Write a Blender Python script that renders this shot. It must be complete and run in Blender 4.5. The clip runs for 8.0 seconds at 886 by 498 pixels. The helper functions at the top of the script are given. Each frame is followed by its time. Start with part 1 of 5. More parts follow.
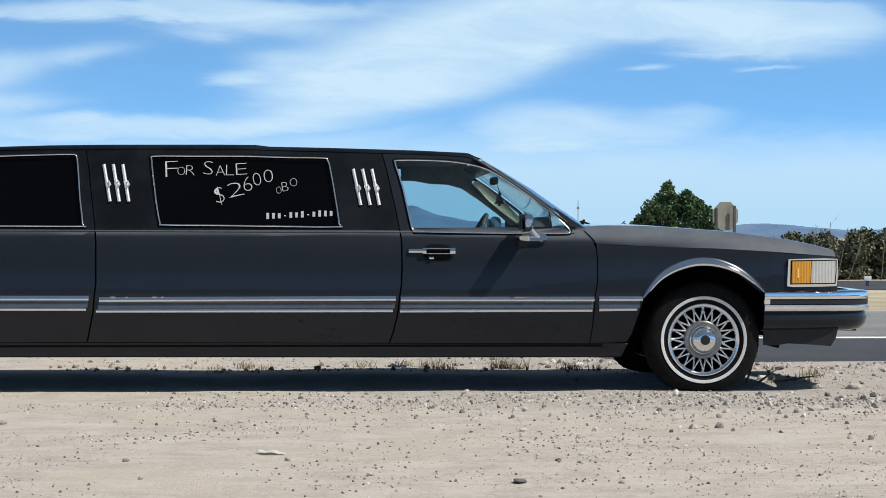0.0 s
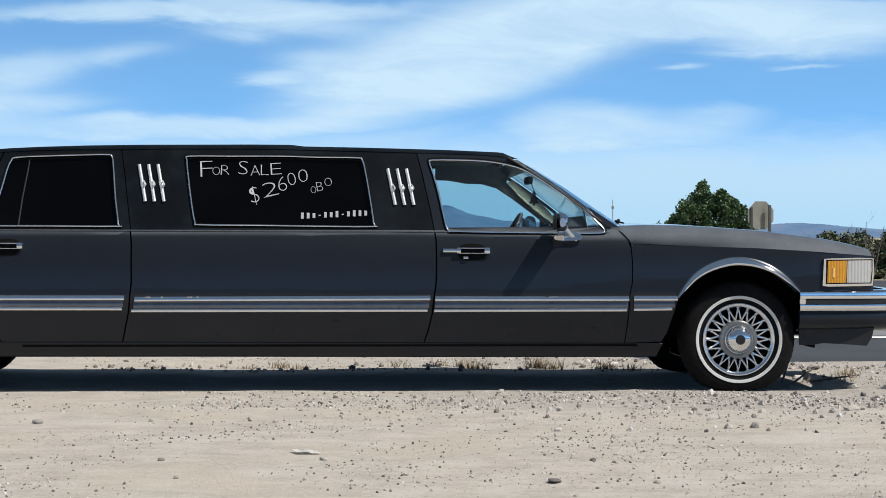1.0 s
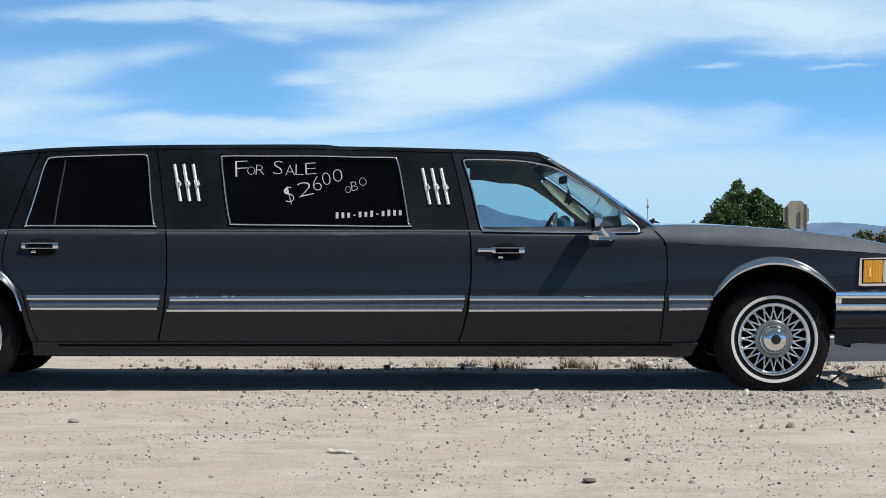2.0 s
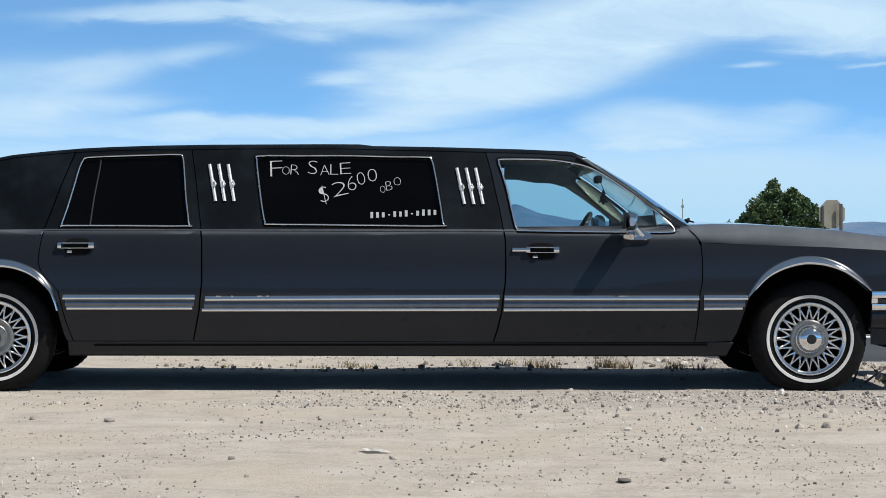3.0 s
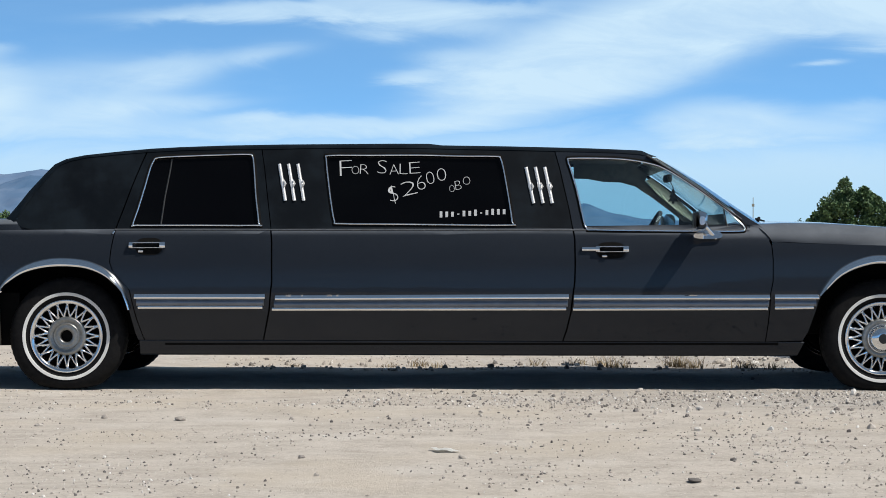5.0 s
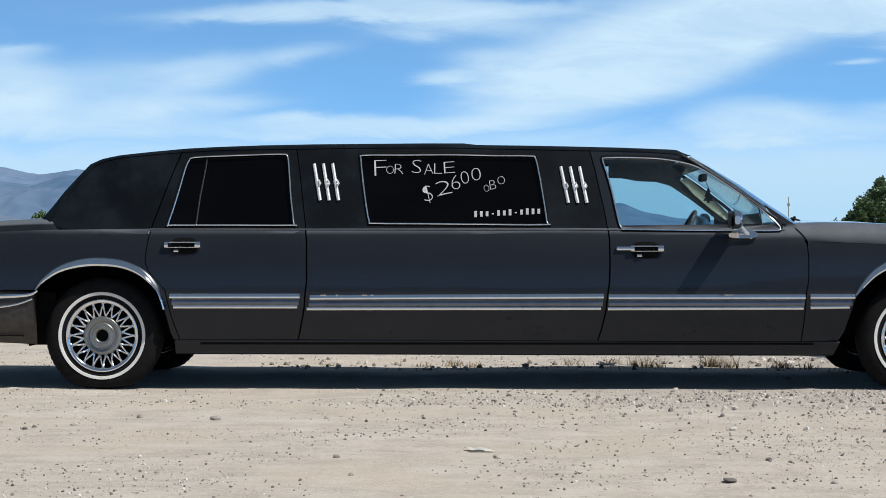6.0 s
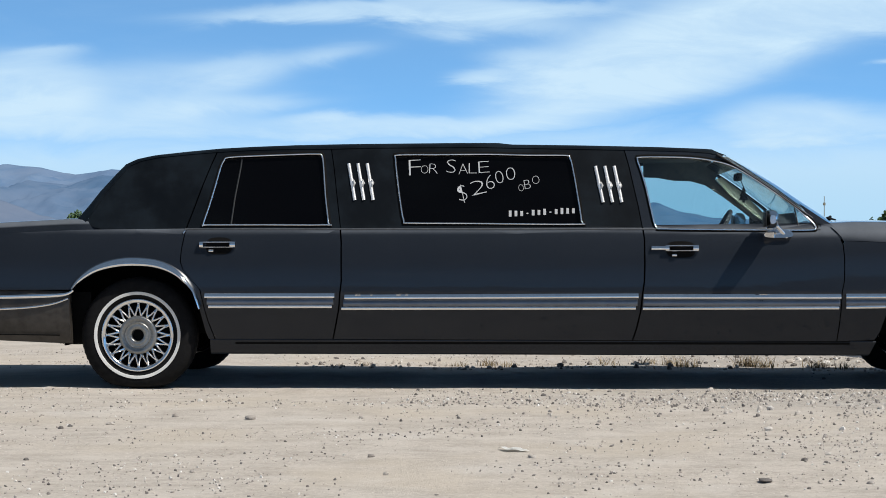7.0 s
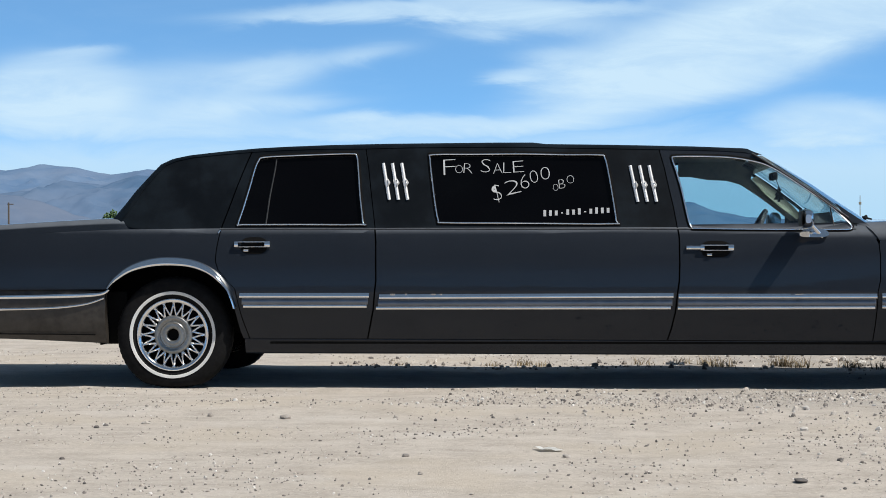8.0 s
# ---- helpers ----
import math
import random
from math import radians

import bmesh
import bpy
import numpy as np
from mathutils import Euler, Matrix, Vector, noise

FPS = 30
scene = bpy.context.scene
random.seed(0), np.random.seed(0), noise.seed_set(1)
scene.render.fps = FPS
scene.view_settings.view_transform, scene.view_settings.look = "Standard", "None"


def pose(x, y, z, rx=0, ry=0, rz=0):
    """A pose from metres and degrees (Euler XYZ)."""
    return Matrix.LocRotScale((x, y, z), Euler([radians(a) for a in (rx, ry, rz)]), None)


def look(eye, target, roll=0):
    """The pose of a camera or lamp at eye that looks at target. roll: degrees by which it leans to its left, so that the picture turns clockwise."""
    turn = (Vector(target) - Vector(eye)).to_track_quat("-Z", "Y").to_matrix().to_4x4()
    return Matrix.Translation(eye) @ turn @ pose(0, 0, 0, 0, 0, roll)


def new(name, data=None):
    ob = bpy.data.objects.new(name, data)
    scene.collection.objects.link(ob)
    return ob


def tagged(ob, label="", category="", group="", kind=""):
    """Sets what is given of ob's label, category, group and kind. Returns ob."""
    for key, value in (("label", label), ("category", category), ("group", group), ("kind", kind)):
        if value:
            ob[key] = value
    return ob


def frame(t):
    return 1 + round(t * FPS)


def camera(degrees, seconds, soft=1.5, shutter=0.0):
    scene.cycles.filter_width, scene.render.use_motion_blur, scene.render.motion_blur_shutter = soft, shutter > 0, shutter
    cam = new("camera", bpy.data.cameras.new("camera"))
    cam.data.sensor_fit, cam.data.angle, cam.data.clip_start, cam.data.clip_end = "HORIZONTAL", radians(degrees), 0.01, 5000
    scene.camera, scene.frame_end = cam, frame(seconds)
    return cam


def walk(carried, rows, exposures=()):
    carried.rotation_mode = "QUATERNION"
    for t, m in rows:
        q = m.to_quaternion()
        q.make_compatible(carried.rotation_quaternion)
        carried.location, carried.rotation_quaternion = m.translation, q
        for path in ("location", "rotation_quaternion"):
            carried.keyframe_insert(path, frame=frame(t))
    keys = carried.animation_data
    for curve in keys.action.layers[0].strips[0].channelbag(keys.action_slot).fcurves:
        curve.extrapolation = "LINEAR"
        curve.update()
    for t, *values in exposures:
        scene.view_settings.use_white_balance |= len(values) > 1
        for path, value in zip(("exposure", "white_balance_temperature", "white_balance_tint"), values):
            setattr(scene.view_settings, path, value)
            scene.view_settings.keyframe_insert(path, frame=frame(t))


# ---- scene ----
cam = camera(24.56, 8.0, soft=0.9)
EYE = 0.91
# seconds, turn to the left, tilt, lean
ROWS = [
    (0.0, -3.8933, -0.3676, -0.1267),
    (0.5, -3.4078, -0.3739, -0.1112),
    (1.0, -2.9218, -0.3801, -0.0956),
    (1.5, -2.4355, -0.3861, -0.0799),
    (3.0, -0.9747, -0.4032, -0.0322),
    (3.5, -0.4874, -0.4086, -0.0161),
    (4.0, 0.0, -0.4138, 0.0),
    (4.5, 0.4874, -0.4189, 0.0162),
    (6.0, 1.9488, -0.4331, 0.0653),
    (6.5, 2.4354, -0.4375, 0.0817),
    (7.0, 2.9218, -0.4418, 0.0983),
    (7.5, 3.4077, -0.4459, 0.1148),
    (8.0, 3.8932, -0.4498, 0.1314),
]
walk(cam, [(t, pose(0, 0, EYE, 90 + tilt, lean, turn)) for t, turn, tilt, lean in ROWS])

# ---- light ----
SUN_EL, SUN_AZ = 54.0, -26.0   # degrees above the ground; turned from +x towards +y
sun = new("sun", bpy.data.lights.new("sun", "SUN"))
sun.data.energy, sun.data.angle, sun.data.color = 5.0, radians(0.53), (1.0, 0.95, 0.87)
sun_way = Vector((math.cos(radians(SUN_EL)) * math.cos(radians(SUN_AZ)), math.cos(radians(SUN_EL)) * math.sin(radians(SUN_AZ)), math.sin(radians(SUN_EL))))
sun.matrix_world = look(sun_way * 60, (0, 0, 0))


class Nodes:
    """Small helper to write node graphs."""

    def __init__(self, tree):
        self.t = tree

    def add(self, kind, ins=()):
        n = self.t.nodes.new(kind)
        for k, v in (ins.items() if isinstance(ins, dict) else enumerate(ins)):
            if isinstance(v, bpy.types.NodeSocket):
                self.t.links.new(v, n.inputs[k])
            elif v is not None:
                n.inputs[k].default_value = v
        return n

    def m(self, op, a, b=None, c=None, clamp=False):
        n = self.add("ShaderNodeMath", [v for v in (a, b, c) if v is not None])
        n.operation, n.use_clamp = op, clamp
        return n.outputs[0]

    def vector(self, op, *ins):
        n = self.add("ShaderNodeVectorMath", ins)
        n.operation = op
        return n.outputs[0]

    def noise(self, vec, scale, detail=4.0, rough=0.55, distortion=0.0):
        return self.add("ShaderNodeTexNoise", {"Vector": vec, "Scale": scale, "Detail": detail, "Roughness": rough, "Distortion": distortion}).outputs[0]

    def span(self, v, a, b, lo=0.0, hi=1.0):
        n = self.add("ShaderNodeMapRange", {"Value": v, "From Min": a, "From Max": b, "To Min": lo, "To Max": hi})
        n.interpolation_type = "SMOOTHSTEP"
        return n.outputs[0]

    def mix(self, f, a, b):
        n = self.add("ShaderNodeMix", {"Factor": f})
        n.data_type = "RGBA"
        for socket, v in ((n.inputs[6], a), (n.inputs[7], b)):
            if isinstance(v, bpy.types.NodeSocket):
                self.t.links.new(v, socket)
            else:
                socket.default_value = (*v[:3], 1)
        return n.outputs[2]

    def out(self, socket, to, name):
        self.t.links.new(socket, to.inputs[name])


def make_world():
    w = bpy.data.worlds.new("sky")
    scene.world = w
    w.use_nodes = True
    n = Nodes(w.node_tree)
    w.node_tree.nodes.clear()
    way = n.add("ShaderNodeTexCoord").outputs["Generated"]
    xyz = n.add("ShaderNodeSeparateXYZ", [way])
    x, y, z = xyz.outputs
    # the clear sky, taken a little higher up than the low view looks, as the air is thin and dry
    high = n.m("ADD", n.m("MULTIPLY", z, 3.0), 0.16)
    vec = n.add("ShaderNodeCombineXYZ", [x, y, high]).outputs[0]
    vec = n.vector("NORMALIZE", vec)
    air = n.add("ShaderNodeTexSky")
    air.sky_type, air.sun_disc, air.sun_elevation, air.sun_rotation = "NISHITA", False, radians(SUN_EL), radians(90 - SUN_AZ)
    air.altitude, air.air_density, air.dust_density, air.ozone_density = 900, 1.0, 0.3, 0.6
    w.node_tree.links.new(vec, air.inputs["Vector"])
    sky = air.outputs[0]
    low = n.span(z, 0.34, 0.13)
    sky = n.vector("MULTIPLY", sky, n.mix(low, SKY_HIGH, SKY_LOW))
    # thin high cloud: streaks over the whole sky, with the larger sheets ahead
    ya = n.m("MAXIMUM", n.m("ABSOLUTE", y), 0.05)
    a = n.m("DIVIDE", x, ya)
    e = n.m("DIVIDE", z, ya)
    flat = n.add("ShaderNodeCombineXYZ", [n.m("MULTIPLY", a, 6.0), n.m("MULTIPLY", e, 22.0), y]).outputs[0]
    bend = n.noise(flat, 1.3, 3.0)
    fine = n.noise(flat, 2.6, 7.0, 0.62, 0.6)
    fibre = n.noise(n.add("ShaderNodeCombineXYZ", [n.m("MULTIPLY", a, 9.0), n.m("ADD", n.m("MULTIPLY", e, 90.0), n.m("MULTIPLY", a, 14.0)), y]).outputs[0], 1.0, 5.0, 0.6)
    wob = n.m("MULTIPLY", n.m("SUBTRACT", bend, 0.5), 0.020)
    wob2 = n.m("MULTIPLY", n.m("SUBTRACT", fine, 0.5), 0.024)
    aw = n.m("ADD", a, n.m("ADD", wob, wob2))
    ew = n.m("ADD", e, n.m("MULTIPLY", n.m("ADD", wob, wob2), 0.55))
    total = None
    ahead = n.span(y, 0.1, 0.4)
    # middle, half sizes, slope, weight and firmness of each sheet
    for a0, e0, ra, re, slope, k, firm in SHEETS + [(*w, 1.0) for w in WISPS]:
        da = n.m("SUBTRACT", aw, a0)
        de = n.m("SUBTRACT", n.m("SUBTRACT", ew, e0), n.m("MULTIPLY", da, slope))
        q = n.m("ADD", n.m("POWER", n.m("ABSOLUTE", n.m("DIVIDE", da, ra)), 2.2), n.m("POWER", n.m("ABSOLUTE", n.m("DIVIDE", de, re)), 2.0))
        q = n.m("POWER", q, firm)
        g = n.m("MULTIPLY", n.m("EXPONENT", n.m("MULTIPLY", q, -1.0)), k)
        total = g if total is None else n.m("ADD", total, g)
    total = n.m("MULTIPLY", total, ahead)
    texture = n.m("ADD", n.m("MULTIPLY", fine, 1.1), n.m("MULTIPLY", fibre, 0.30))
    dense = n.m("SUBTRACT", 1.0, n.m("EXPONENT", n.m("MULTIPLY", total, -2.3)))
    shaped = n.m("MULTIPLY", dense, n.span(texture, 0.42, 0.98, 0.72, 1.10))
    loose = n.m("MULTIPLY", n.span(texture, 0.66, 1.02), 0.4)
    cloud = n.m("ADD", shaped, n.m("MULTIPLY", loose, n.m("SUBTRACT", 1.0, n.m("MULTIPLY", ahead, 0.9))), clamp=True)
    haze = n.m("MULTIPLY", n.span(n.m("ADD", e, n.m("MULTIPLY", n.m("SUBTRACT", fine, 0.5), 0.02)), 0.070, 0.028), 0.86)
    cover = n.m("MAXIMUM", n.m("ADD", n.m("MULTIPLY", cloud, 0.84), 0.11), haze)
    white = n.mix(n.span(e, 0.0, 0.06), (5.1, 7.4, 9.1), (6.5, 8.6, 10.2))
    lit = n.mix(cover, sky, white)
    bg = n.add("ShaderNodeBackground", {"Color": lit, "Strength": SKY})
    n.out(bg.outputs[0], n.add("ShaderNodeOutputWorld"), "Surface")


SKY = 0.097
SKY_HIGH, SKY_LOW = (0.25, 0.32, 0.39), (1.05, 1.98, 2.36)
SHEETS = [
    (0.0572, 0.0861, 0.0639, 0.0194, 0.22, 1.6, 1.5),
    (0.0322, 0.0708, 0.0306, 0.0078, 0.14, 1.2, 1.4),
    (0.1017, 0.1028, 0.0500, 0.0139, 0.08, 1.4, 1.4),
    (0.1961, 0.1075, 0.0861, 0.0111, -0.02, 1.7, 2),
    (-0.0622, 0.1097, 0.0917, 0.0044, 0.03, 0.95, 1.4),
    (-0.0178, 0.1036, 0.0361, 0.0061, 0, 0.5, 1),
    (-0.0622, 0.0531, 0.0778, 0.0061, 0.02, 0.8, 1.6),
    (0.1169, 0.0525, 0.0306, 0.0094, 0, 0.95, 1.3),
    (-0.2622, 0.0675, 0.0389, 0.0200, 0, 1.1, 1.9),
    (-0.1956, 0.0731, 0.0500, 0.0117, 0.03, 0.4, 1.2),
    (-0.1539, 0.0797, 0.0250, 0.0056, 0.12, 0.5, 1.2),
    (-0.2011, 0.0528, 0.0583, 0.0083, 0, 0.6, 1.2),
]
WISPS = [
    (0.2281, 0.0931, 0.0389, 0.0036, 0, 0.55),
    (-0.0294, 0.0778, 0.0133, 0.0022, 0, 0.6),
    (-0.0108, 0.0842, 0.0167, 0.0050, -0.05, 0.6),
    (-0.1108, 0.0572, 0.0153, 0.0017, 0.06, 0.6),
    (-0.0081, 0.0564, 0.0208, 0.0036, 0.14, 0.6),
    (0.1544, 0.0486, 0.0417, 0.0067, 0.03, 0.6),
    (0.1864, 0.0581, 0.0194, 0.0033, 0, 0.3),
    (-0.1094, 0.0881, 0.0222, 0.0039, 0.14, 0.38),
    (-0.1622, 0.0636, 0.0389, 0.0044, 0.03, 0.55),
    (-0.2511, 0.0897, 0.0167, 0.0025, 0.05, 0.45),
    (0.1669, 0.0825, 0.0100, 0.0011, 0.1, 0.4),
    (0.2317, 0.0842, 0.0128, 0.0011, 0.03, 0.35),
    (0.0322, 0.0631, 0.0250, 0.0022, 0.08, 0.4),
]
make_world()
scene.view_settings.exposure = 0.0

# ---- materials ----
def material(name):
    mat = bpy.data.materials.new(name)
    mat.use_nodes = True
    n = Nodes(mat.node_tree)
    shader = mat.node_tree.nodes["Principled BSDF"]
    where = n.add("ShaderNodeTexCoord").outputs["Object"]
    return mat, n, shader, where


def plain(name, colour, rough, metal=0.0, coat=0.0, vary=0.15, scale=30.0, bump=0.0):
    mat, n, s, where = material(name)
    big, small = n.noise(where, scale * 0.12, 4.0), n.noise(where, scale, 5.0)
    f = n.m("ADD", n.m("MULTIPLY", big, 0.5), n.m("MULTIPLY", small, 0.5))
    n.out(n.mix(n.span(f, 0.35, 0.65), [c * (1 - vary) for c in colour], [min(1, c * (1 + vary)) for c in colour]), s, "Base Color")
    n.out(n.span(small, 0.3, 0.7, max(0.02, rough * 0.8), min(1, rough * 1.2)), s, "Roughness")
    s.inputs["Metallic"].default_value, s.inputs["Coat Weight"].default_value = metal, coat
    if bump:
        n.out(n.add("ShaderNodeBump", {"Strength": bump, "Distance": 0.004, "Height": small}).outputs[0], s, "Normal")
    return mat


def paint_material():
    """Weathered charcoal-grey metallic car paint with road spray low down and sunlight painted paler on up-facing
    panels.
    """
    mat, n, s, where = material("charcoal paint")
    fleck, cloud = n.noise(where, 900.0, 2.0), n.noise(where, 2.2, 5.0, 0.6)
    col = n.mix(n.span(fleck, 0.35, 0.65), (0.0082, 0.0106, 0.0152), (0.023, 0.0285, 0.038))
    z = n.add("ShaderNodeSeparateXYZ", [where]).outputs[2]
    spray = n.m("MULTIPLY", n.span(n.m("ADD", z, n.m("MULTIPLY", n.m("SUBTRACT", cloud, 0.5), 0.45)), 0.42, 0.16), n.span(n.noise(where, 60.0, 6.0, 0.7), 0.38, 0.72))
    col = n.mix(n.m("MULTIPLY", spray, 0.035), col, (0.15, 0.115, 0.085))
    # sun on the up-facing panels, put into the colour as a paler grey
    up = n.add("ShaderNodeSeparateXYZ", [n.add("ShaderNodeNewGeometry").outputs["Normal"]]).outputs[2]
    sunlit_tops = n.m("MULTIPLY", n.span(up, 0.40, 0.58), n.span(n.noise(where, 7.0, 6.0, 0.65), 0.25, 0.75, 0.36, 0.50))
    col = n.mix(sunlit_tops, col, (0.215, 0.235, 0.265))
    n.out(col, s, "Base Color")
    n.out(n.m("SUBTRACT", 0.40, n.m("MULTIPLY", sunlit_tops, 1.2), clamp=True), s, "Metallic")
    n.out(n.m("ADD", n.span(cloud, 0.3, 0.7, 0.45, 0.53), n.m("MULTIPLY", spray, 0.2)), s, "Roughness")
    s.inputs["Specular IOR Level"].default_value = 0.08
    s.inputs["Coat Weight"].default_value, s.inputs["Coat IOR"].default_value = 1.0, 1.31
    n.out(n.span(n.noise(where, 5.0, 5.0, 0.6), 0.35, 0.7, 0.03, 0.10), s, "Coat Roughness")
    dents = n.m("ADD", n.noise(where, 2.6, 1.5), n.m("MULTIPLY", n.noise(where, 9.0, 1.0), 0.08))
    bump = n.add("ShaderNodeBump", {"Strength": 0.22, "Distance": 0.01, "Height": dents}).outputs[0]
    n.out(bump, s, "Normal")
    n.out(bump, s, "Coat Normal")
    return mat


def vinyl_material():
    """Black grained vinyl, sun-faded."""
    mat, n, s, where = material("black vinyl")
    grain = n.add("ShaderNodeTexVoronoi", {"Vector": where, "Scale": 320.0}).outputs[0]
    fade = n.noise(where, 3.0, 6.0, 0.65)
    n.out(n.mix(n.span(fade, 0.38, 0.66), (0.0010, 0.0027, 0.0050), (0.0046, 0.0088, 0.0136)), s, "Base Color")
    n.out(n.span(fade, 0.3, 0.7, 0.50, 0.68), s, "Roughness")
    s.inputs["Specular IOR Level"].default_value = 0.12
    n.out(n.add("ShaderNodeBump", {"Strength": 0.18, "Distance": 0.002, "Height": grain}).outputs[0], s, "Normal")
    return mat


def glass_material(name, colour, rough=0.0):
    mat, n, s, where = material(name)
    s.inputs["Base Color"].default_value = (*colour, 1)
    s.inputs["Transmission Weight"].default_value, s.inputs["Roughness"].default_value, s.inputs["IOR"].default_value = 1.0, rough, 1.45
    return mat


def dirt_material():
    mat, n, s, where = material("dry dirt")
    x, y, z = n.add("ShaderNodeSeparateXYZ", [where]).outputs
    broad, mid, fine, grit = n.noise(where, 0.5, 4.0), n.noise(where, 3.5, 6.0, 0.65), n.noise(where, 38.0, 6.0, 0.7), n.noise(where, 190.0, 3.0, 0.6)
    track = n.noise(n.add("ShaderNodeCombineXYZ", [n.m("MULTIPLY", x, 0.7), n.m("MULTIPLY", y, 6.0), 0.0]).outputs[0], 1.4, 5.0, 0.6)
    col = n.mix(n.span(n.m("ADD", n.m("MULTIPLY", mid, 0.5), n.m("MULTIPLY", fine, 0.5)), 0.38, 0.62), (0.385, 0.345, 0.305), (0.525, 0.480, 0.430))
    col = n.mix(n.m("MULTIPLY", n.span(track, 0.45, 0.7), 0.5), col, (0.55, 0.510, 0.462))
    # broad patches where the dust is yellower, or washed pale
    col = n.mix(n.m("MULTIPLY", n.span(n.noise(where, 0.9, 3.0, 0.5), 0.48, 0.68), 0.55), col, (0.495, 0.438, 0.365))
    col = n.mix(n.m("MULTIPLY", n.span(n.noise(n.vector("ADD", where, (7.0, 3.0, 0.0)), 1.6, 4.0, 0.55), 0.55, 0.70), 0.5), col, (0.575, 0.542, 0.502))
    # a strip of grey gravel where cars pull in
    strip = n.m("MULTIPLY", n.span(n.m("ADD", y, n.m("MULTIPLY", n.m("SUBTRACT", broad, 0.5), 2.4)), 10.3, 11.3), n.span(x, -0.9, 1.6))
    grey = n.m("MULTIPLY", strip, n.span(fine, 0.40, 0.62))
    col = n.mix(n.m("MULTIPLY", grey, 0.75), col, (0.27, 0.26, 0.25))
    chips = n.add("ShaderNodeTexVoronoi", {"Vector": where, "Scale": 75.0, "Randomness": 1.0})
    chip_tone = n.add("ShaderNodeSeparateColor", [chips.outputs[1]]).outputs[0]
    chip = n.m("MULTIPLY", n.span(chips.outputs[0], 0.32, 0.22), n.span(chip_tone, 0.80, 0.86))
    col = n.mix(n.m("MULTIPLY", chip, 0.35), col, (0.20, 0.18, 0.165))
    pale = n.m("MULTIPLY", n.span(chips.outputs[0], 0.30, 0.2), n.span(chip_tone, 0.16, 0.10))
    col = n.mix(n.m("MULTIPLY", pale, 0.7), col, (0.70, 0.66, 0.60))
    col = n.mix(n.m("MULTIPLY", n.span(grit, 0.5, 0.75), 0.22), col, (0.28, 0.245, 0.21))
    # beyond the lot the ground is dry grass
    far = n.span(n.m("ADD", y, n.m("MULTIPLY", broad, 6.0)), 46.0, 56.0)
    col = n.mix(n.m("MULTIPLY", far, 0.9), col, n.mix(n.span(n.noise(where, 0.6, 6.0), 0.35, 0.65), (0.36, 0.31, 0.20), (0.50, 0.45, 0.33)))
    n.out(col, s, "Base Color")
    s.inputs["Roughness"].default_value = 0.95
    s.inputs["Specular IOR Level"].default_value = 0.15
    h = n.m("ADD", n.m("MULTIPLY", fine, 0.7), n.m("ADD", n.m("MULTIPLY", grit, 0.35), n.m("MULTIPLY", chip, 0.4)))
    n.out(n.add("ShaderNodeBump", {"Strength": 0.65, "Distance": 0.02, "Height": h}).outputs[0], s, "Normal")
    return mat


def stone_material():
    mat, n, s, where = material("field stone")
    r = n.add("ShaderNodeNewGeometry").outputs["Random Per Island"]
    o = n.add("ShaderNodeObjectInfo").outputs["Random"]
    k = n.m("FRACT", n.m("ADD", r, o))
    col = n.mix(n.span(k, 0.18, 0.55), (0.13, 0.12, 0.115), (0.50, 0.455, 0.41))
    col = n.mix(n.span(k, 0.82, 0.92), col, (0.68, 0.66, 0.63))
    col = n.mix(n.m("MULTIPLY", n.span(n.noise(where, 60.0, 5.0), 0.4, 0.7), 0.3), col, (0.34, 0.29, 0.24))
    n.out(col, s, "Base Color")
    s.inputs["Roughness"].default_value = 0.9
    n.out(n.add("ShaderNodeBump", {"Strength": 0.5, "Distance": 0.01, "Height": n.noise(where, 90.0, 5.0)}).outputs[0], s, "Normal")
    return mat


def asphalt_material():
    mat, n, s, where = material("asphalt")
    f, b = n.noise(where, 80.0, 4.0), n.noise(where, 0.7, 5.0)
    n.out(n.mix(n.span(n.m("ADD", f, n.m("MULTIPLY", b, 0.6)), 0.6, 1.0), (0.030, 0.034, 0.042), (0.055, 0.060, 0.070)), s, "Base Color")
    s.inputs["Roughness"].default_value = 0.85
    n.out(n.add("ShaderNodeBump", {"Strength": 0.4, "Distance": 0.01, "Height": f}).outputs[0], s, "Normal")
    return mat


def leaf_material(name, dark, light):
    mat, n, s, where = material(name)
    r = n.add("ShaderNodeNewGeometry").outputs["Random Per Island"]
    n.out(n.mix(r, dark, light), s, "Base Color")
    s.inputs["Roughness"].default_value = 0.6
    return mat


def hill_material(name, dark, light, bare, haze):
    """Desert range seen through miles of air: scrub, bare slopes, and the air's blue haze put into colours and glow."""
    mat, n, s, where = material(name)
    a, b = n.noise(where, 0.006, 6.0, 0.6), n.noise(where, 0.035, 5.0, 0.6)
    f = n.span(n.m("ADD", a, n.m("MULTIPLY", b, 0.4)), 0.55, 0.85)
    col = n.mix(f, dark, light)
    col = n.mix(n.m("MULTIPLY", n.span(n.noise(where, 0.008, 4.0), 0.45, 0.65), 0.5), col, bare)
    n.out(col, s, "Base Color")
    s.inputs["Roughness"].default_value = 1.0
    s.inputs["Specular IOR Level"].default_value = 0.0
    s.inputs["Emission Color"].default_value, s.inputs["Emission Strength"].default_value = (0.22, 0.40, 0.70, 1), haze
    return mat


